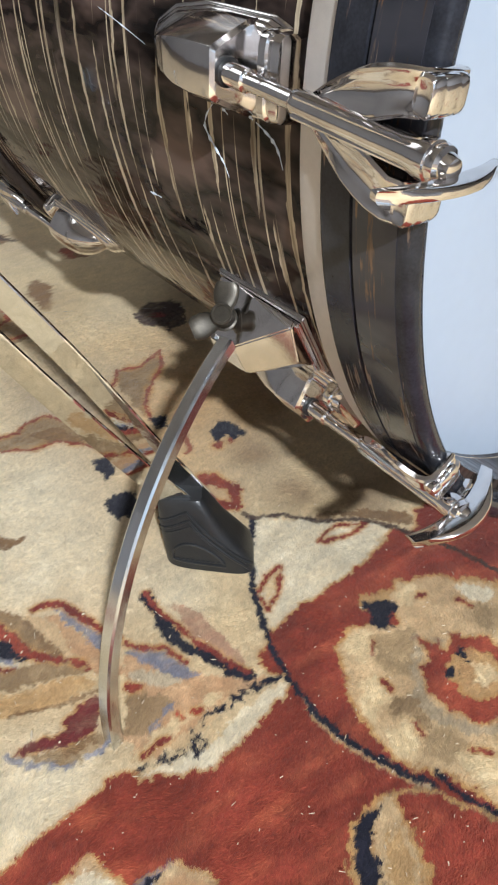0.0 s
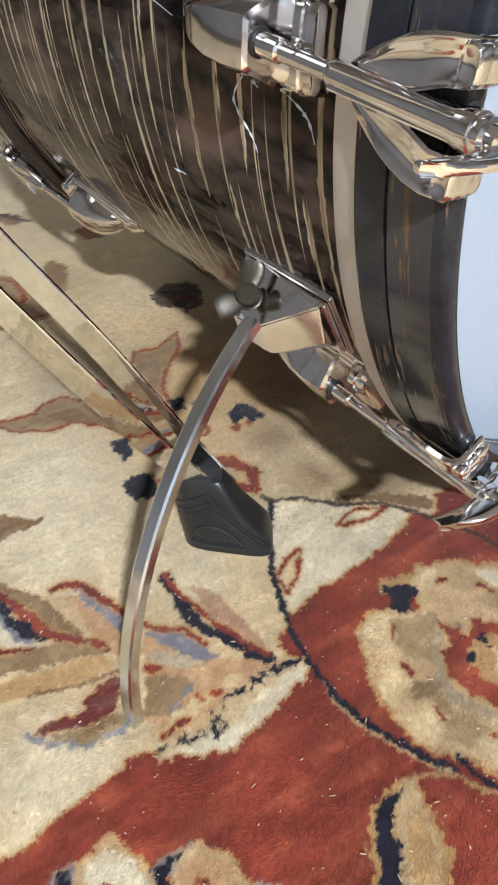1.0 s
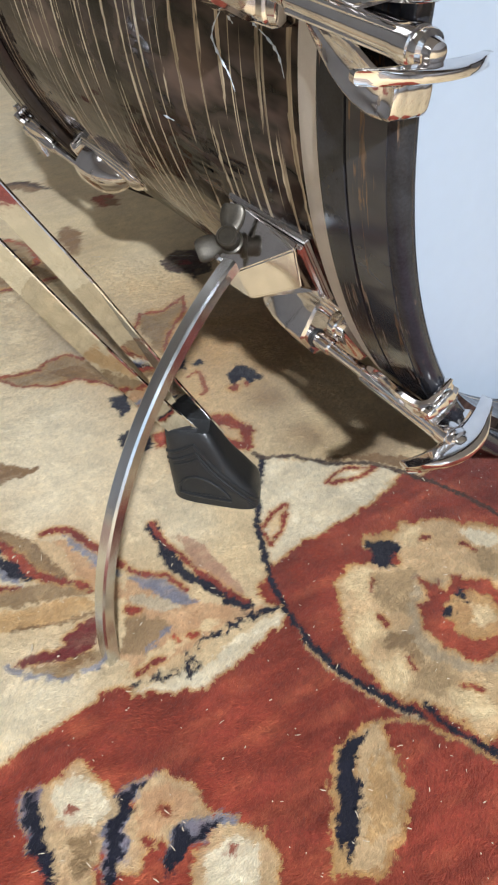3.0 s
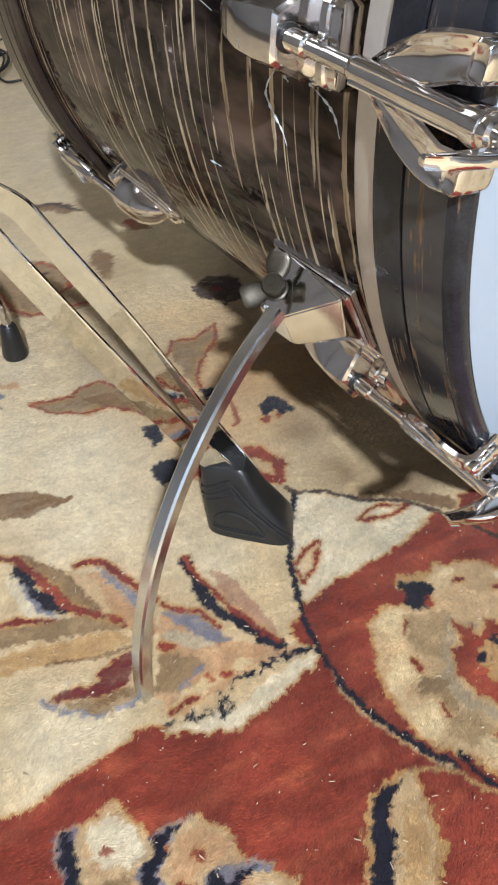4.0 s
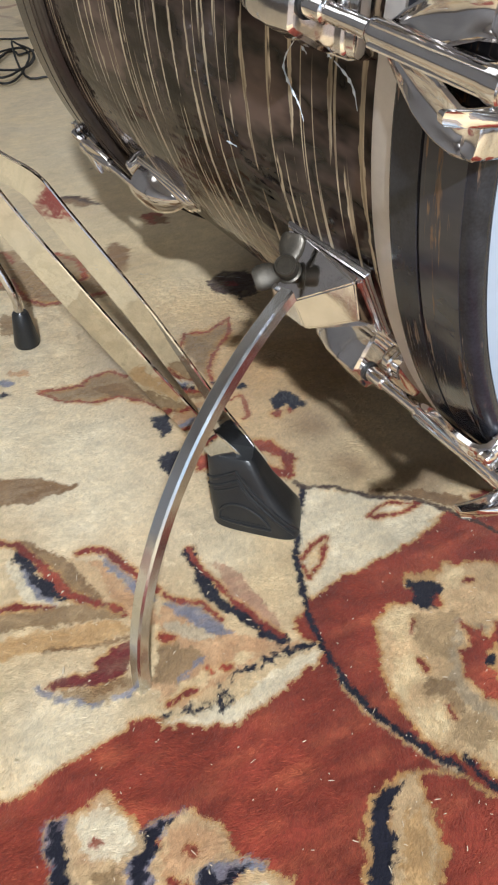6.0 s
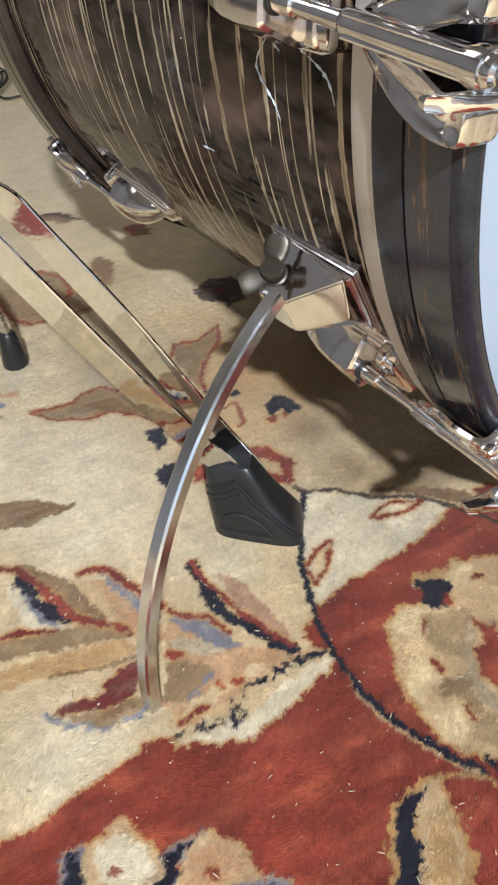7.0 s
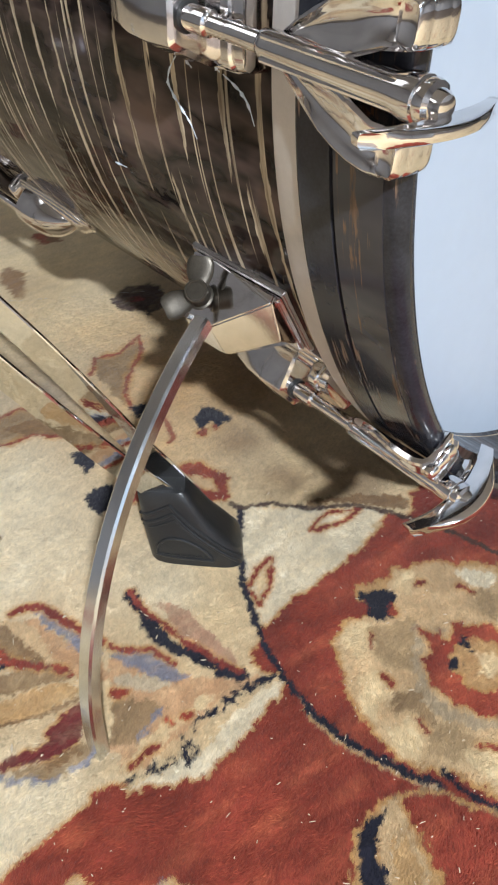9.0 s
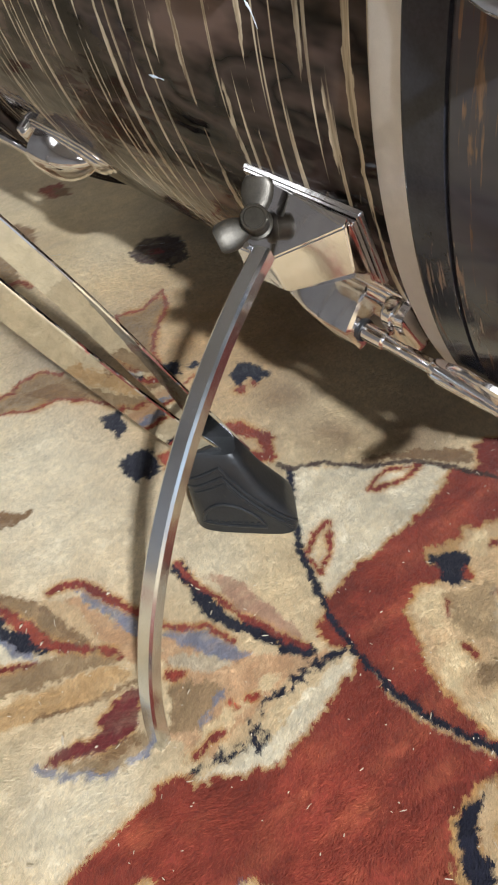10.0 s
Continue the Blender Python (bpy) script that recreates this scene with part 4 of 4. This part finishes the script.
def lug_meshes(domed=False):
    """The parts of a lug, at the shell's surface: y along the drum, z outwards."""
    bm = bmesh.new()
    secs = [(-0.0035, 0.0176, 0.0262, 0.50), (-0.0030, 0.0184, 0.0272, 0.52), (0.012, 0.0186, 0.0274, 0.52), (0.026, 0.0178, 0.0262, 0.50), (0.041, 0.0152, 0.0226, 0.46), (0.054, 0.0114, 0.0170, 0.42), (0.063, 0.0074, 0.0110, 0.38), (0.068, 0.0040, 0.0056, 0.34)]
    if domed:
        bridge(bm, [super_ring(y * 0.86 + 0.034, w * 0.96, h * 1.0, 24, 3.4) for y, w, h, f in secs])
    else:
        # flat outer facet, two sloping sides and a flat front end
        def cut(y, w, h, f, k=1.0):
            half = [(1, 0), (1, 0.26), (0.97, 0.34), (f + 0.06, 0.93), (f, 0.985), (f - 0.08, 1)]
            return [(x * w * k, y + 0.034, h * 0.5 + (z - 0.5) * h * k) for x, z in half + [(-x, z) for x, z in half[::-1]]]
        front = secs[0]
        bridge(bm, [cut(front[0] - 0.0006, *front[1:], 0.92)] + [cut(*q) for q in secs])
    body = bm
    bm = bmesh.new()
    flutes = []
    for y, w, h in ((0.0040, 0.0146, 0.0110), (0.0050, 0.0164, 0.0134), (0.0090, 0.0168, 0.0140), (0.0098, 0.0162, 0.0130), (0.0112, 0.0162, 0.0130), (0.0120, 0.0170, 0.0146), (0.0160, 0.0172, 0.0148), (0.0180, 0.0166, 0.0130), (0.0195, 0.0160, 0.0070), (0.0215, 0.0158, 0.0055), (0.0340, 0.0160, 0.0055)):
        flutes.append(super_ring(y, w, h, 30, 6.0))
    bridge(bm, flutes)
    neck = bm
    bm = bmesh.new()
    for w, h, y0, y1 in ((0.0204, 0.0025, 0.008, 0.114), (0.0192, 0.0050, 0.010, 0.111), (0.0182, 0.0075, 0.012, 0.108)):
        bridge(bm, [super_ring(y0, w * 0.55, h * 0.6), super_ring(y0 + 0.004, w * 0.85, h), super_ring(y0 + 0.014, w, h), super_ring(y1 - 0.045, w, h), super_ring(y1 - 0.02, w * 0.8, h), super_ring(y1 - 0.006, w * 0.45, h), super_ring(y1, w * 0.15, h * 0.5)])
    plate = bm
    return body, neck, plate


def tee_mesh():
    """A crescent key: x outwards, y along the rod (minus: away from the drum), z its thickness."""
    bm = bmesh.new()
    outer, inner, n = [], [], 18
    for i in range(n + 1):
        s = -1 + 2 * i / n
        outer.append((s * 0.0290, -0.0215 + 0.0180 * abs(s) ** 2.1))
        inner.append((s * 0.0285, -0.0060 + 0.0075 * abs(s) ** 2.2))
    loop = outer + inner[::-1]
    rings = []
    for z, k in ((-0.0030, 0.60), (-0.0026, 0.80), (-0.0018, 0.95), (0, 1.0), (0.0018, 0.95), (0.0026, 0.80), (0.0030, 0.60)):
        cx, cy = 0.0, -0.010
        rings.append([(cx + (x - cx) * (0.97 + 0.03 * k), cy + (y - cy) * k, z) for x, y in loop])
    bridge(bm, rings)
    return bm


def on_shell(phi, r, y):
    """A frame on the drum: x round the shell, y along it, z outwards."""
    a = radians(phi)
    out = Vector((-math.sin(a), 0, -math.cos(a)))
    along = Vector((0, 1, 0))
    side = along.cross(out)
    m = Matrix((side, along, out)).transposed().to_4x4()
    m.translation = out * r + along * y
    return m


def moved(bm, m):
    bmesh.ops.transform(bm, matrix=m, verts=bm.verts)
    return bm


def lathe_rod(stations, sides=18):
    """A turned rod along y from (y, radius) stations."""
    bm = bmesh.new()
    bridge(bm, [[(r * math.cos(a), y, r * math.sin(a)) for a in (2 * math.pi * i / sides for i in range(sides))] for y, r in stations])
    return bm


def tension_set(phi, back, key_turn=0.0, skew=0.0, key_drop=0.0, key_out=0.0, key_deep=1.0):
    """A lug, its rod, claw and crescent key; back ones face the other way."""
    def at(r, y):
        m = on_shell(phi, r, DEEP - y if back else y)
        return m @ (Matrix.Rotation(math.pi, 4, "Z") if back else Matrix.Identity(4))
    body, neck, plate = lug_meshes(back)
    base = at(R_SHELL - 0.0015, 0.104 if back else 0.079)
    lug = part("lug", moved(body, base), CHROME, drum, "chrome teardrop lug", sharp=18)
    part("lug_neck", moved(neck, base), CHROME, lug)
    part("lug_plate", moved(plate, base), CHROME, lug)
    if not back:
        # black ring in place of the shaded gap where the rod enters
        bm = lathe_rod([(0.0286, 0.0050), (0.0284, 0.0057), (0.0296, 0.0060), (0.0320, 0.0060)], 24)
        part("socket_shade", moved(moved(bm, Matrix.Translation((0, 0, 0.0192))), base), RUBBER, lug, "dark ring for the shade in the rod's socket")
    axis = at(0.2965, 0.11) @ Matrix.Rotation(radians(skew), 4, "Z") @ Matrix.Translation((0, -0.11, 0))
    far_end = 0.027 if back else 0.0
    bm = lathe_rod([(0.118 + far_end, 0.0034), (0.113 + far_end, 0.0034), (0.1125 + far_end, 0.0048), (0.095 + far_end, 0.0046), (0.0945 + far_end, 0.0036)] + [(0.094 - 0.0012 * k, 0.0036 if k % 2 else 0.0032) for k in range(9)] + [(0.082, 0.0036), (0.060, 0.0036), (0.0, 0.0036), (-0.008, 0.0036)])
    part("tension_rod", moved(bm, axis), CHROME, drum)
    bm = lathe_rod([(0.066, 0.0040), (0.065, 0.0050), (0.062, 0.0053), (0.030, 0.0057), (0.006, 0.0062), (0.001, 0.0070), (-0.003, 0.0070), (-0.004, 0.0056)])
    for k in (-1, 1):
        bridge(bm, [[(k * 0.0035 + 0.0011 * math.cos(a), y, 0.0042 + 0.0011 * math.sin(a)) for a in (math.pi * i / 4 for i in range(8))] for y in (0.062, 0.004)])
    claw = part("claw", moved(bm, axis), CHROME, drum, "chrome claw hook over the hoop")
    for k in (-1, 1):
        # an arm that leaves the tube, arches over the hoop and folds down over its rim
        course = [(0.0030, 0.0052, 0.058, -0.0030), (0.0030, 0.0106, 0.051, -0.0026), (0.0030, 0.0156, 0.043, -0.0018), (0.0032, 0.0196, 0.035, -0.0006), (0.0038, 0.0222, 0.027, 0.0006), (0.0066, 0.0240, 0.020, 0.0012), (0.0094, 0.0250, 0.013, 0.0010), (0.0100, 0.0252, 0.0085, -0.0006), (0.0102, 0.0252, 0.0060, -0.0040), (0.0104, 0.0250, 0.0062, -0.0110), (0.0108, 0.0246, 0.0070, -0.0165), (0.0116, 0.0240, 0.0080, -0.0182)]
        rings = []
        for i, (x0, x1, y, z) in enumerate(course):
            p, q = course[max(0, i - 1)], course[min(len(course) - 1, i + 1)]
            d = Vector((0, q[2] - p[2], q[3] - p[3])).normalized()
            nrm = Vector((0, d.z, -d.y))
            rings.append([Vector((k * (x0 + (x1 - x0) * c), y, z)) + nrm * (0.0012 * h) for c, h in ((0, 1.2), (0.08, 1.9), (0.18, 1.7), (0.30, 0.7), (0.55, 0.5), (0.74, 0.8), (0.84, 1.9), (0.94, 1.9), (1, 1.0), (1, -1.0), (0.5, -1.1), (0, -1.0))])
        bm = bmesh.new()
        bridge(bm, rings)
        part("claw_web", moved(bm, axis), CHROME, claw)
        # the thick stepped toe at the rim
        bm = bmesh.new()
        rows = []
        for z, w, deep in ((0.0024, 0.0046, 0.0046), (0.0030, 0.0056, 0.0058), (0.0020, 0.0066, 0.0068), (-0.0020, 0.0068, 0.0070), (-0.0026, 0.0065, 0.0067), (-0.0032, 0.0068, 0.0070), (-0.0090, 0.0068, 0.0070), (-0.0096, 0.0065, 0.0067), (-0.0102, 0.0067, 0.0069), (-0.0135, 0.0064, 0.0064), (-0.0150, 0.0050, 0.0050)):
            rows.append([(k * 0.0176 + w * math.copysign(abs(math.cos(a)) ** 0.55, math.cos(a)), 0.0050 + 0.62 * deep * math.copysign(abs(math.sin(a)) ** 0.55, math.sin(a)), z) for a in (2 * math.pi * i / 24 for i in range(24))])
        bridge(bm, rows)
        part("claw_toe", moved(bm, axis), CHROME, claw)
    bm = lathe_rod([(-0.003, 0.0062), (-0.005, 0.0068), (-0.007, 0.0064), (-0.008, 0.0048), (-0.0095, 0.0044), (-0.0110, 0.0036), (-0.0116, 0.0018)])
    key = part("key_hub", moved(bm, axis), CHROME, drum)
    bm = moved(tee_mesh(), Matrix.Translation((0, 0.004, 0)) @ Matrix(((0, 0, 1, 0), (0, 1, 0, 0), (1, 0, 0, 0), (0, 0, 0, 1))))
    part("crescent_key", moved(bm, axis @ Matrix.Translation((key_drop, key_out, 0)) @ Matrix.Diagonal((0.75 if key_deep < 1 else 1, key_deep, 1, 1)) @ Matrix.Rotation(radians(key_turn), 4, "Y")), CHROME, key, "crescent-shaped chrome tension key")


tension_set(95.4, False, -1, -3.4, -0.0045, -0.007, 0.6)
tension_set(55.8, False, 17)
tension_set(54.2, True, 75)

# glints on the wrap, put in as thin pale raised threads
GLINT = plain("painted_glint", (0.62, 0.70, 0.82), 0.2, 0.3, 300)
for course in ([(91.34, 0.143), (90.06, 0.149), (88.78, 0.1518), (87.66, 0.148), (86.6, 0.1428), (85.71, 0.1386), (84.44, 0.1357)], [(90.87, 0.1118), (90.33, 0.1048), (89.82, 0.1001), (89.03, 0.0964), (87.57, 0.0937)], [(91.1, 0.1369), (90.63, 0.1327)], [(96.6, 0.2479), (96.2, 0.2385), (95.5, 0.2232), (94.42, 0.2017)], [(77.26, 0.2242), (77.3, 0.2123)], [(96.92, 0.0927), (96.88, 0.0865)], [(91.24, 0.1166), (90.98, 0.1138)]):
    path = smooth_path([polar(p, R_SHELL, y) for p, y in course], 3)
    part("glint_thread", tube(path, [(0.0001 + 0.00100 * math.sin(math.pi * (i + 0.5) / len(path)) * (0.55 + 0.45 * math.sin(2.3 * i))) * (0.5 if course[0][1] > 0.24 else 1) for i in range(len(path))], 6), GLINT, drum, "pale raised thread painting a glint on the wrap")

# ---- spur bracket, wing nut and spur ----
def hull(corners, bevel):
    bm = bmesh.new()
    for r, p, y in corners:
        bm.verts.new(polar(p, r, y))
    bmesh.ops.convex_hull(bm, input=bm.verts)
    bmesh.ops.dissolve_limit(bm, angle_limit=radians(3), verts=bm.verts, edges=bm.edges)
    bmesh.ops.bevel(bm, geom=bm.edges[:], offset=bevel, segments=2, affect="EDGES")
    return bm


bracket = part("spur_bracket", hull([(r, p, y) for r, p0, p1, y0, y1 in ((R_SHELL, 61.4, 71.0, 0.0935, 0.169), (R_SHELL + 0.0032, 61.7, 70.7, 0.0945, 0.168)) for p in (p0, p1) for y in (y0, y1)], 0.0010), CHROME, drum, "faceted chrome spur bracket", sharp=25)
part("bracket_step", hull([(r, p, y) for r, p0, p1, y0, y1 in ((R_SHELL + 0.003, 62.0, 70.3, 0.0960, 0.1665), (R_SHELL + 0.0058, 62.3, 70.0, 0.0970, 0.1655)) for p in (p0, p1) for y in (y0, y1)], 0.0010), CHROME, bracket, sharp=25)
part("bracket_block", hull([(0.3088, 67.58, 0.13), (0.2872, 70.32, 0.0975), (0.3122, 64.9, 0.1222), (0.2934, 66.6, 0.0929), (0.2835, 70.6, 0.0985), (0.2835, 63.6, 0.0965), (0.2850, 71.2, 0.1290), (0.3100, 67.5, 0.1520), (0.3125, 64.6, 0.1500), (0.2835, 71.2, 0.1520), (0.2835, 62.5, 0.1520)], 0.0007), CHROME, bracket, sharp=10)
part("slot_lip", bar([polar(70.9, 0.3165, 0.1275), polar(69.4, 0.3130, 0.1290), polar(67.5, 0.3095, 0.1302)], 0.0030, 0.0022, (0, 1, 0), 0.0006), CHROME, bracket)


def wing_nut(place, axis, wings):
    """A turned nut on an axis, with two flat leaf-shaped wings in the given directions."""
    axis = axis.normalized()
    side = axis.orthogonal().normalized()
    m = Matrix.Translation(place) @ Matrix((side, axis, side.cross(axis))).transposed().to_4x4()
    bm = lathe_rod([(-0.011, 0.0044), (-0.0065, 0.0046), (-0.0060, 0.0066), (-0.0045, 0.0074), (-0.0035, 0.0074), (-0.003, 0.0062), (0.0014, 0.0060), (0.0020, 0.0062), (0.0040, 0.0062), (0.0046, 0.0057), (0.0046, 0.0048), (0.0041, 0.0045), (0.0042, 0.0008)], 24)
    nut = part("wing_nut", moved(bm, m), NICKEL, bracket, "dull nickel wing nut")
    for way, face in wings:
        way = way.normalized()
        broad = way.cross(face).normalized()
        thick = broad.cross(way)
        rings = []
        for s, w, h in ((0.0035, 0.0044, 0.0026), (0.006, 0.0052, 0.0020), (0.009, 0.0066, 0.0016), (0.012, 0.0071, 0.0014), (0.0155, 0.0070, 0.0013), (0.0178, 0.0062, 0.0012), (0.0190, 0.0048, 0.0010)):
            rings.append([place - axis * 0.002 + way * s + broad * (w * math.cos(a)) + thick * (h * math.sin(a)) for a in (2 * math.pi * i / 16 for i in range(16))])
        bm = bmesh.new()
        bridge(bm, rings)
        part("wing", bm, NICKEL, nut)


wing_nut(Vector((-0.2857, 0.1367, -0.1010)), Vector((-0.49, -0.45, 0.72)), ((Vector((0.38, 0.25, 0.85)), Vector((-0.55, -0.50, 0.45))), (Vector((-0.86, 0.36, -0.25)), Vector((-0.30, -0.75, 0.60)))))

# the spur: a curved square bar whose foot stands in the pile
FOOT = Vector((-0.0406, 0.3073, 0.0))
AIM = Vector((0.0790, 0.1140, 0)).normalized()
RHO = 0.221
inv = DRUM.inverted()
pts = []
for i in range(36):
    a = radians(-1.5 + 69.0 * i / 35)
    pts.append(inv @ (FOOT + AIM * (RHO - RHO * math.cos(a)) + Vector((0, 0, RHO * math.sin(a)))))
AXIS_SIDE = inv.to_3x3() @ AIM.cross(Vector((0, 0, 1)))
part("spur", bar(pts, 0.0090, 0.0085, AXIS_SIDE, 0.0012), STEEL, drum, "curved bare steel spur", sharp=25)

# ---- the stand: two chrome straps in a rubber foot ----
stand = thing("stand_leg", "chrome double-strap stand leg in a black rubber foot", "stand", Matrix.Translation((0.018, 0.455, 0)))
home = Matrix.Translation((-0.018, -0.455, 0))


def strap(name, top, down, width=0.0185):
    """A flat strap below its upper edge."""
    top = smooth_path(top, 6)
    d = Vector(down).normalized()
    bm = bmesh.new()
    rings = []
    for i, p in enumerate(top):
        u = (top[min(i + 1, len(top) - 1)] - top[max(i - 1, 0)]).normalized()
        w = (d - u * d.dot(u)).normalized()
        n = u.cross(w) * 0.0012
        rings.append([p + n, p + n * 0.72 - w * 0.0008, p - w * 0.0011, p - n * 0.72 - w * 0.0008, p - n, p - n * 0.9 + w * (width - 0.0006), p - n * 0.4 + w * width, p + n * 0.4 + w * width, p + n * 0.9 + w * (width - 0.0006)])
    bridge(bm, rings)
    return part(name, moved(bm, home), BRIGHT, stand, "flat mirror-bright chrome strap", sharp=14)


strap("strap", [(-0.1376, 0.437, 0.2971), (-0.1285, 0.437, 0.2844), (-0.1219, 0.437, 0.2693), (-0.1178, 0.437, 0.2519), (-0.0888, 0.437, 0.2049), (-0.0516, 0.437, 0.149), (-0.0171, 0.440, 0.0975), (0.000, 0.4475, 0.068), (0.012, 0.453, 0.046)], (-0.82, 0.14, -0.58))
strap("strap", [(-0.1564, 0.472, 0.2799), (-0.1453, 0.472, 0.2713), (-0.1356, 0.472, 0.2637), (-0.1258, 0.472, 0.2559), (-0.1082, 0.472, 0.2445), (-0.0921, 0.470, 0.2228), (-0.0519, 0.462, 0.1688), (-0.0107, 0.456, 0.1038), (0.008, 0.459, 0.070), (0.020, 0.461, 0.048)], (-0.82, 0.22, -0.58))

FOOT_ROWS = ((0.0, 0.0140, 0.4545, 0.0300, 0.0195), (0.003, 0.0138, 0.4540, 0.0322, 0.0215), (0.012, 0.0130, 0.4540, 0.0318, 0.0212), (0.022, 0.0092, 0.4540, 0.0286, 0.0195), (0.036, 0.0035, 0.4545, 0.0235, 0.0168), (0.050, -0.0005, 0.4555, 0.0195, 0.0140), (0.060, -0.0030, 0.4560, 0.0172, 0.0122), (0.0625, -0.0030, 0.4560, 0.0150, 0.0105))


def foot_at(a, z, proud=0.0):
    """The surface of the rubber foot at an angle (degrees, -90 in front) and height."""
    cols = list(zip(*FOOT_ROWS))
    cx, cy, w, h = (float(np.interp(z, cols[0], c)) for c in cols[1:])
    c, s = math.cos(radians(a)), math.sin(radians(a))
    x, y = math.copysign(abs(c) ** 0.42, c) * (w + proud), math.copysign(abs(s) ** 0.42, s) * (h + proud)
    return Vector((cx + x, cy + y - 0.20 * x, z))


bm = bmesh.new()
bridge(bm, [[foot_at(360 * i / 64, row[0]) for i in range(64)] for row in FOOT_ROWS])
rubber = part("rubber_foot", moved(bm, home), RUBBER, stand, "black moulded rubber foot with raised lines")


def ridge(course, r):
    """A raised line on the front of the foot, through (share of the width, height)."""
    points = [(f0 + (f1 - f0) * k / 5, z0 + (z1 - z0) * k / 5) for (f0, z0), (f1, z1) in zip(course, course[1:]) for k in range(6)]
    path = [foot_at(-math.degrees(math.acos(math.copysign(abs(f) ** (1 / 0.42), f))), z, 0.0001) for f, z in points]
    path = [p for i, p in enumerate(path) if i == 0 or (p - path[i - 1]).length > 1e-5]
    part("raised_line", moved(tube(path, r, 8), home), RUBBER, rubber)


ridge([(-0.20 + 0.58 * math.cos(math.pi * k / 10), 0.0125 + 0.0150 * math.sin(math.pi * k / 10)) for k in range(11)], 0.0012)
ridge([(-0.80, 0.0112), (-0.20, 0.0100), (0.40, 0.0098)], 0.0011)
ridge([(-0.97, 0.0370), (0.10, 0.0475), (0.45, 0.0290), (0.90, 0.0070)], 0.0012)
ridge([(-0.97, 0.0430), (0.12, 0.0540), (0.62, 0.0310), (0.97, 0.0090)], 0.0014)
ridge([(-0.97, 0.0330), (0.08, 0.0430), (0.40, 0.0275)], 0.0007)
for k in range(9):
    ridge([(-0.70 + 0.115 * k, 0.0128), (-0.63 + 0.115 * k, 0.0129)], 0.0007)

# ---- the further stand foot ----
far = thing("stand_leg", "thin chrome stand leg with black rubber tip", "stand", Matrix.Translation((-0.236, 0.668, 0)))
part("rubber_tip", moved(lathe_rod([(0.0, 0.0118), (0.004, 0.0124), (0.02, 0.0100), (0.034, 0.0080), (0.036, 0.0066)], 20), Matrix.Rotation(radians(90), 4, "X")), RUBBER, far)
part("leg_tube", tube(smooth_path([(0, 0, 0.034), (-0.002, 0, 0.055), (-0.014, 0.004, 0.085), (-0.045, 0.012, 0.14), (-0.10, 0.03, 0.24)], 6), 0.0044), CHROME, far)

# ---- a coiled cable on the far part of the rug ----
pts = [(-0.95, 1.97, 0.004), (-0.73, 1.90, 0.004), (-0.64, 1.915, 0.004), (-0.60, 1.86, 0.004)]
for i in range(50):
    a = 1.2 + i * 0.40
    r = 0.85 + 0.15 * math.sin(i * 0.9)
    pts.append((-0.612 + r * 0.045 * math.cos(a) - r * 0.035 * math.sin(a), 1.66 + r * 0.13 * math.sin(a) + i * 0.0006, 0.004 + 0.0003 * i))
pts += [(-0.56, 1.60, 0.004), (-0.50, 1.60, 0.004), (-0.35, 1.64, 0.004), (0.1, 1.75, 0.004)]
part_ob = part("cable", tube(smooth_path(pts, 4), 0.0022, 8), CABLE)
tagged(part_ob, "black cable lying coiled on the rug", "cable")

# ---- pale lint and straw bits on the pile ----
random.seed(11)
bm = bmesh.new()
for i in range(430):
    x, y = random.uniform(-0.16, 0.24), random.uniform(0.17, 0.50)
    a, n = random.uniform(0, 6.28), random.choice((0.0007, 0.0008, 0.0010, 0.0012, 0.0016, 0.0022, 0.0034))
    r = random.uniform(0.00018, 0.00034)
    mid = Vector((x, y, 0.0014))
    d = Vector((math.cos(a), math.sin(a), random.uniform(-0.15, 0.15))) * (n / 2)
    b = Vector((-d.y, d.x, 0)) * random.uniform(-0.14, 0.14)
    tube([mid - d, mid + b, mid + d], [r * 0.6, r, r * 0.6], 5, 1.0, None, bm)
for x0, y0, x1, y1, r in ((-0.0913, 0.3148, -0.0904, 0.3096, 0.0012), (-0.1235, 0.3822, -0.1221, 0.3848, 0.0011), (-0.1096, 0.3692, -0.1085, 0.3716, 0.0009), (-0.1039, 0.3862, -0.1024, 0.3808, 0.0004), (-0.0262, 0.3295, -0.0250, 0.3322, 0.0006), (-0.0122, 0.3770, -0.0112, 0.3800, 0.0006), (-0.0740, 0.3990, -0.0716, 0.4002, 0.0006), (-0.0736, 0.3060, -0.0722, 0.3070, 0.0005)):
    tube([(x0, y0, 0.0017), ((x0 + x1) / 2, (y0 + y1) / 2, 0.0022), (x1, y1, 0.0017)], [r * 0.4, r, r * 0.5], 6, 0.5, None, bm)
tagged(part("lint", bm, plain("pale_lint", (0.66, 0.55, 0.40), 0.7)), "pale lint and straw bits scattered on the rug", "lint", kind="stuff")
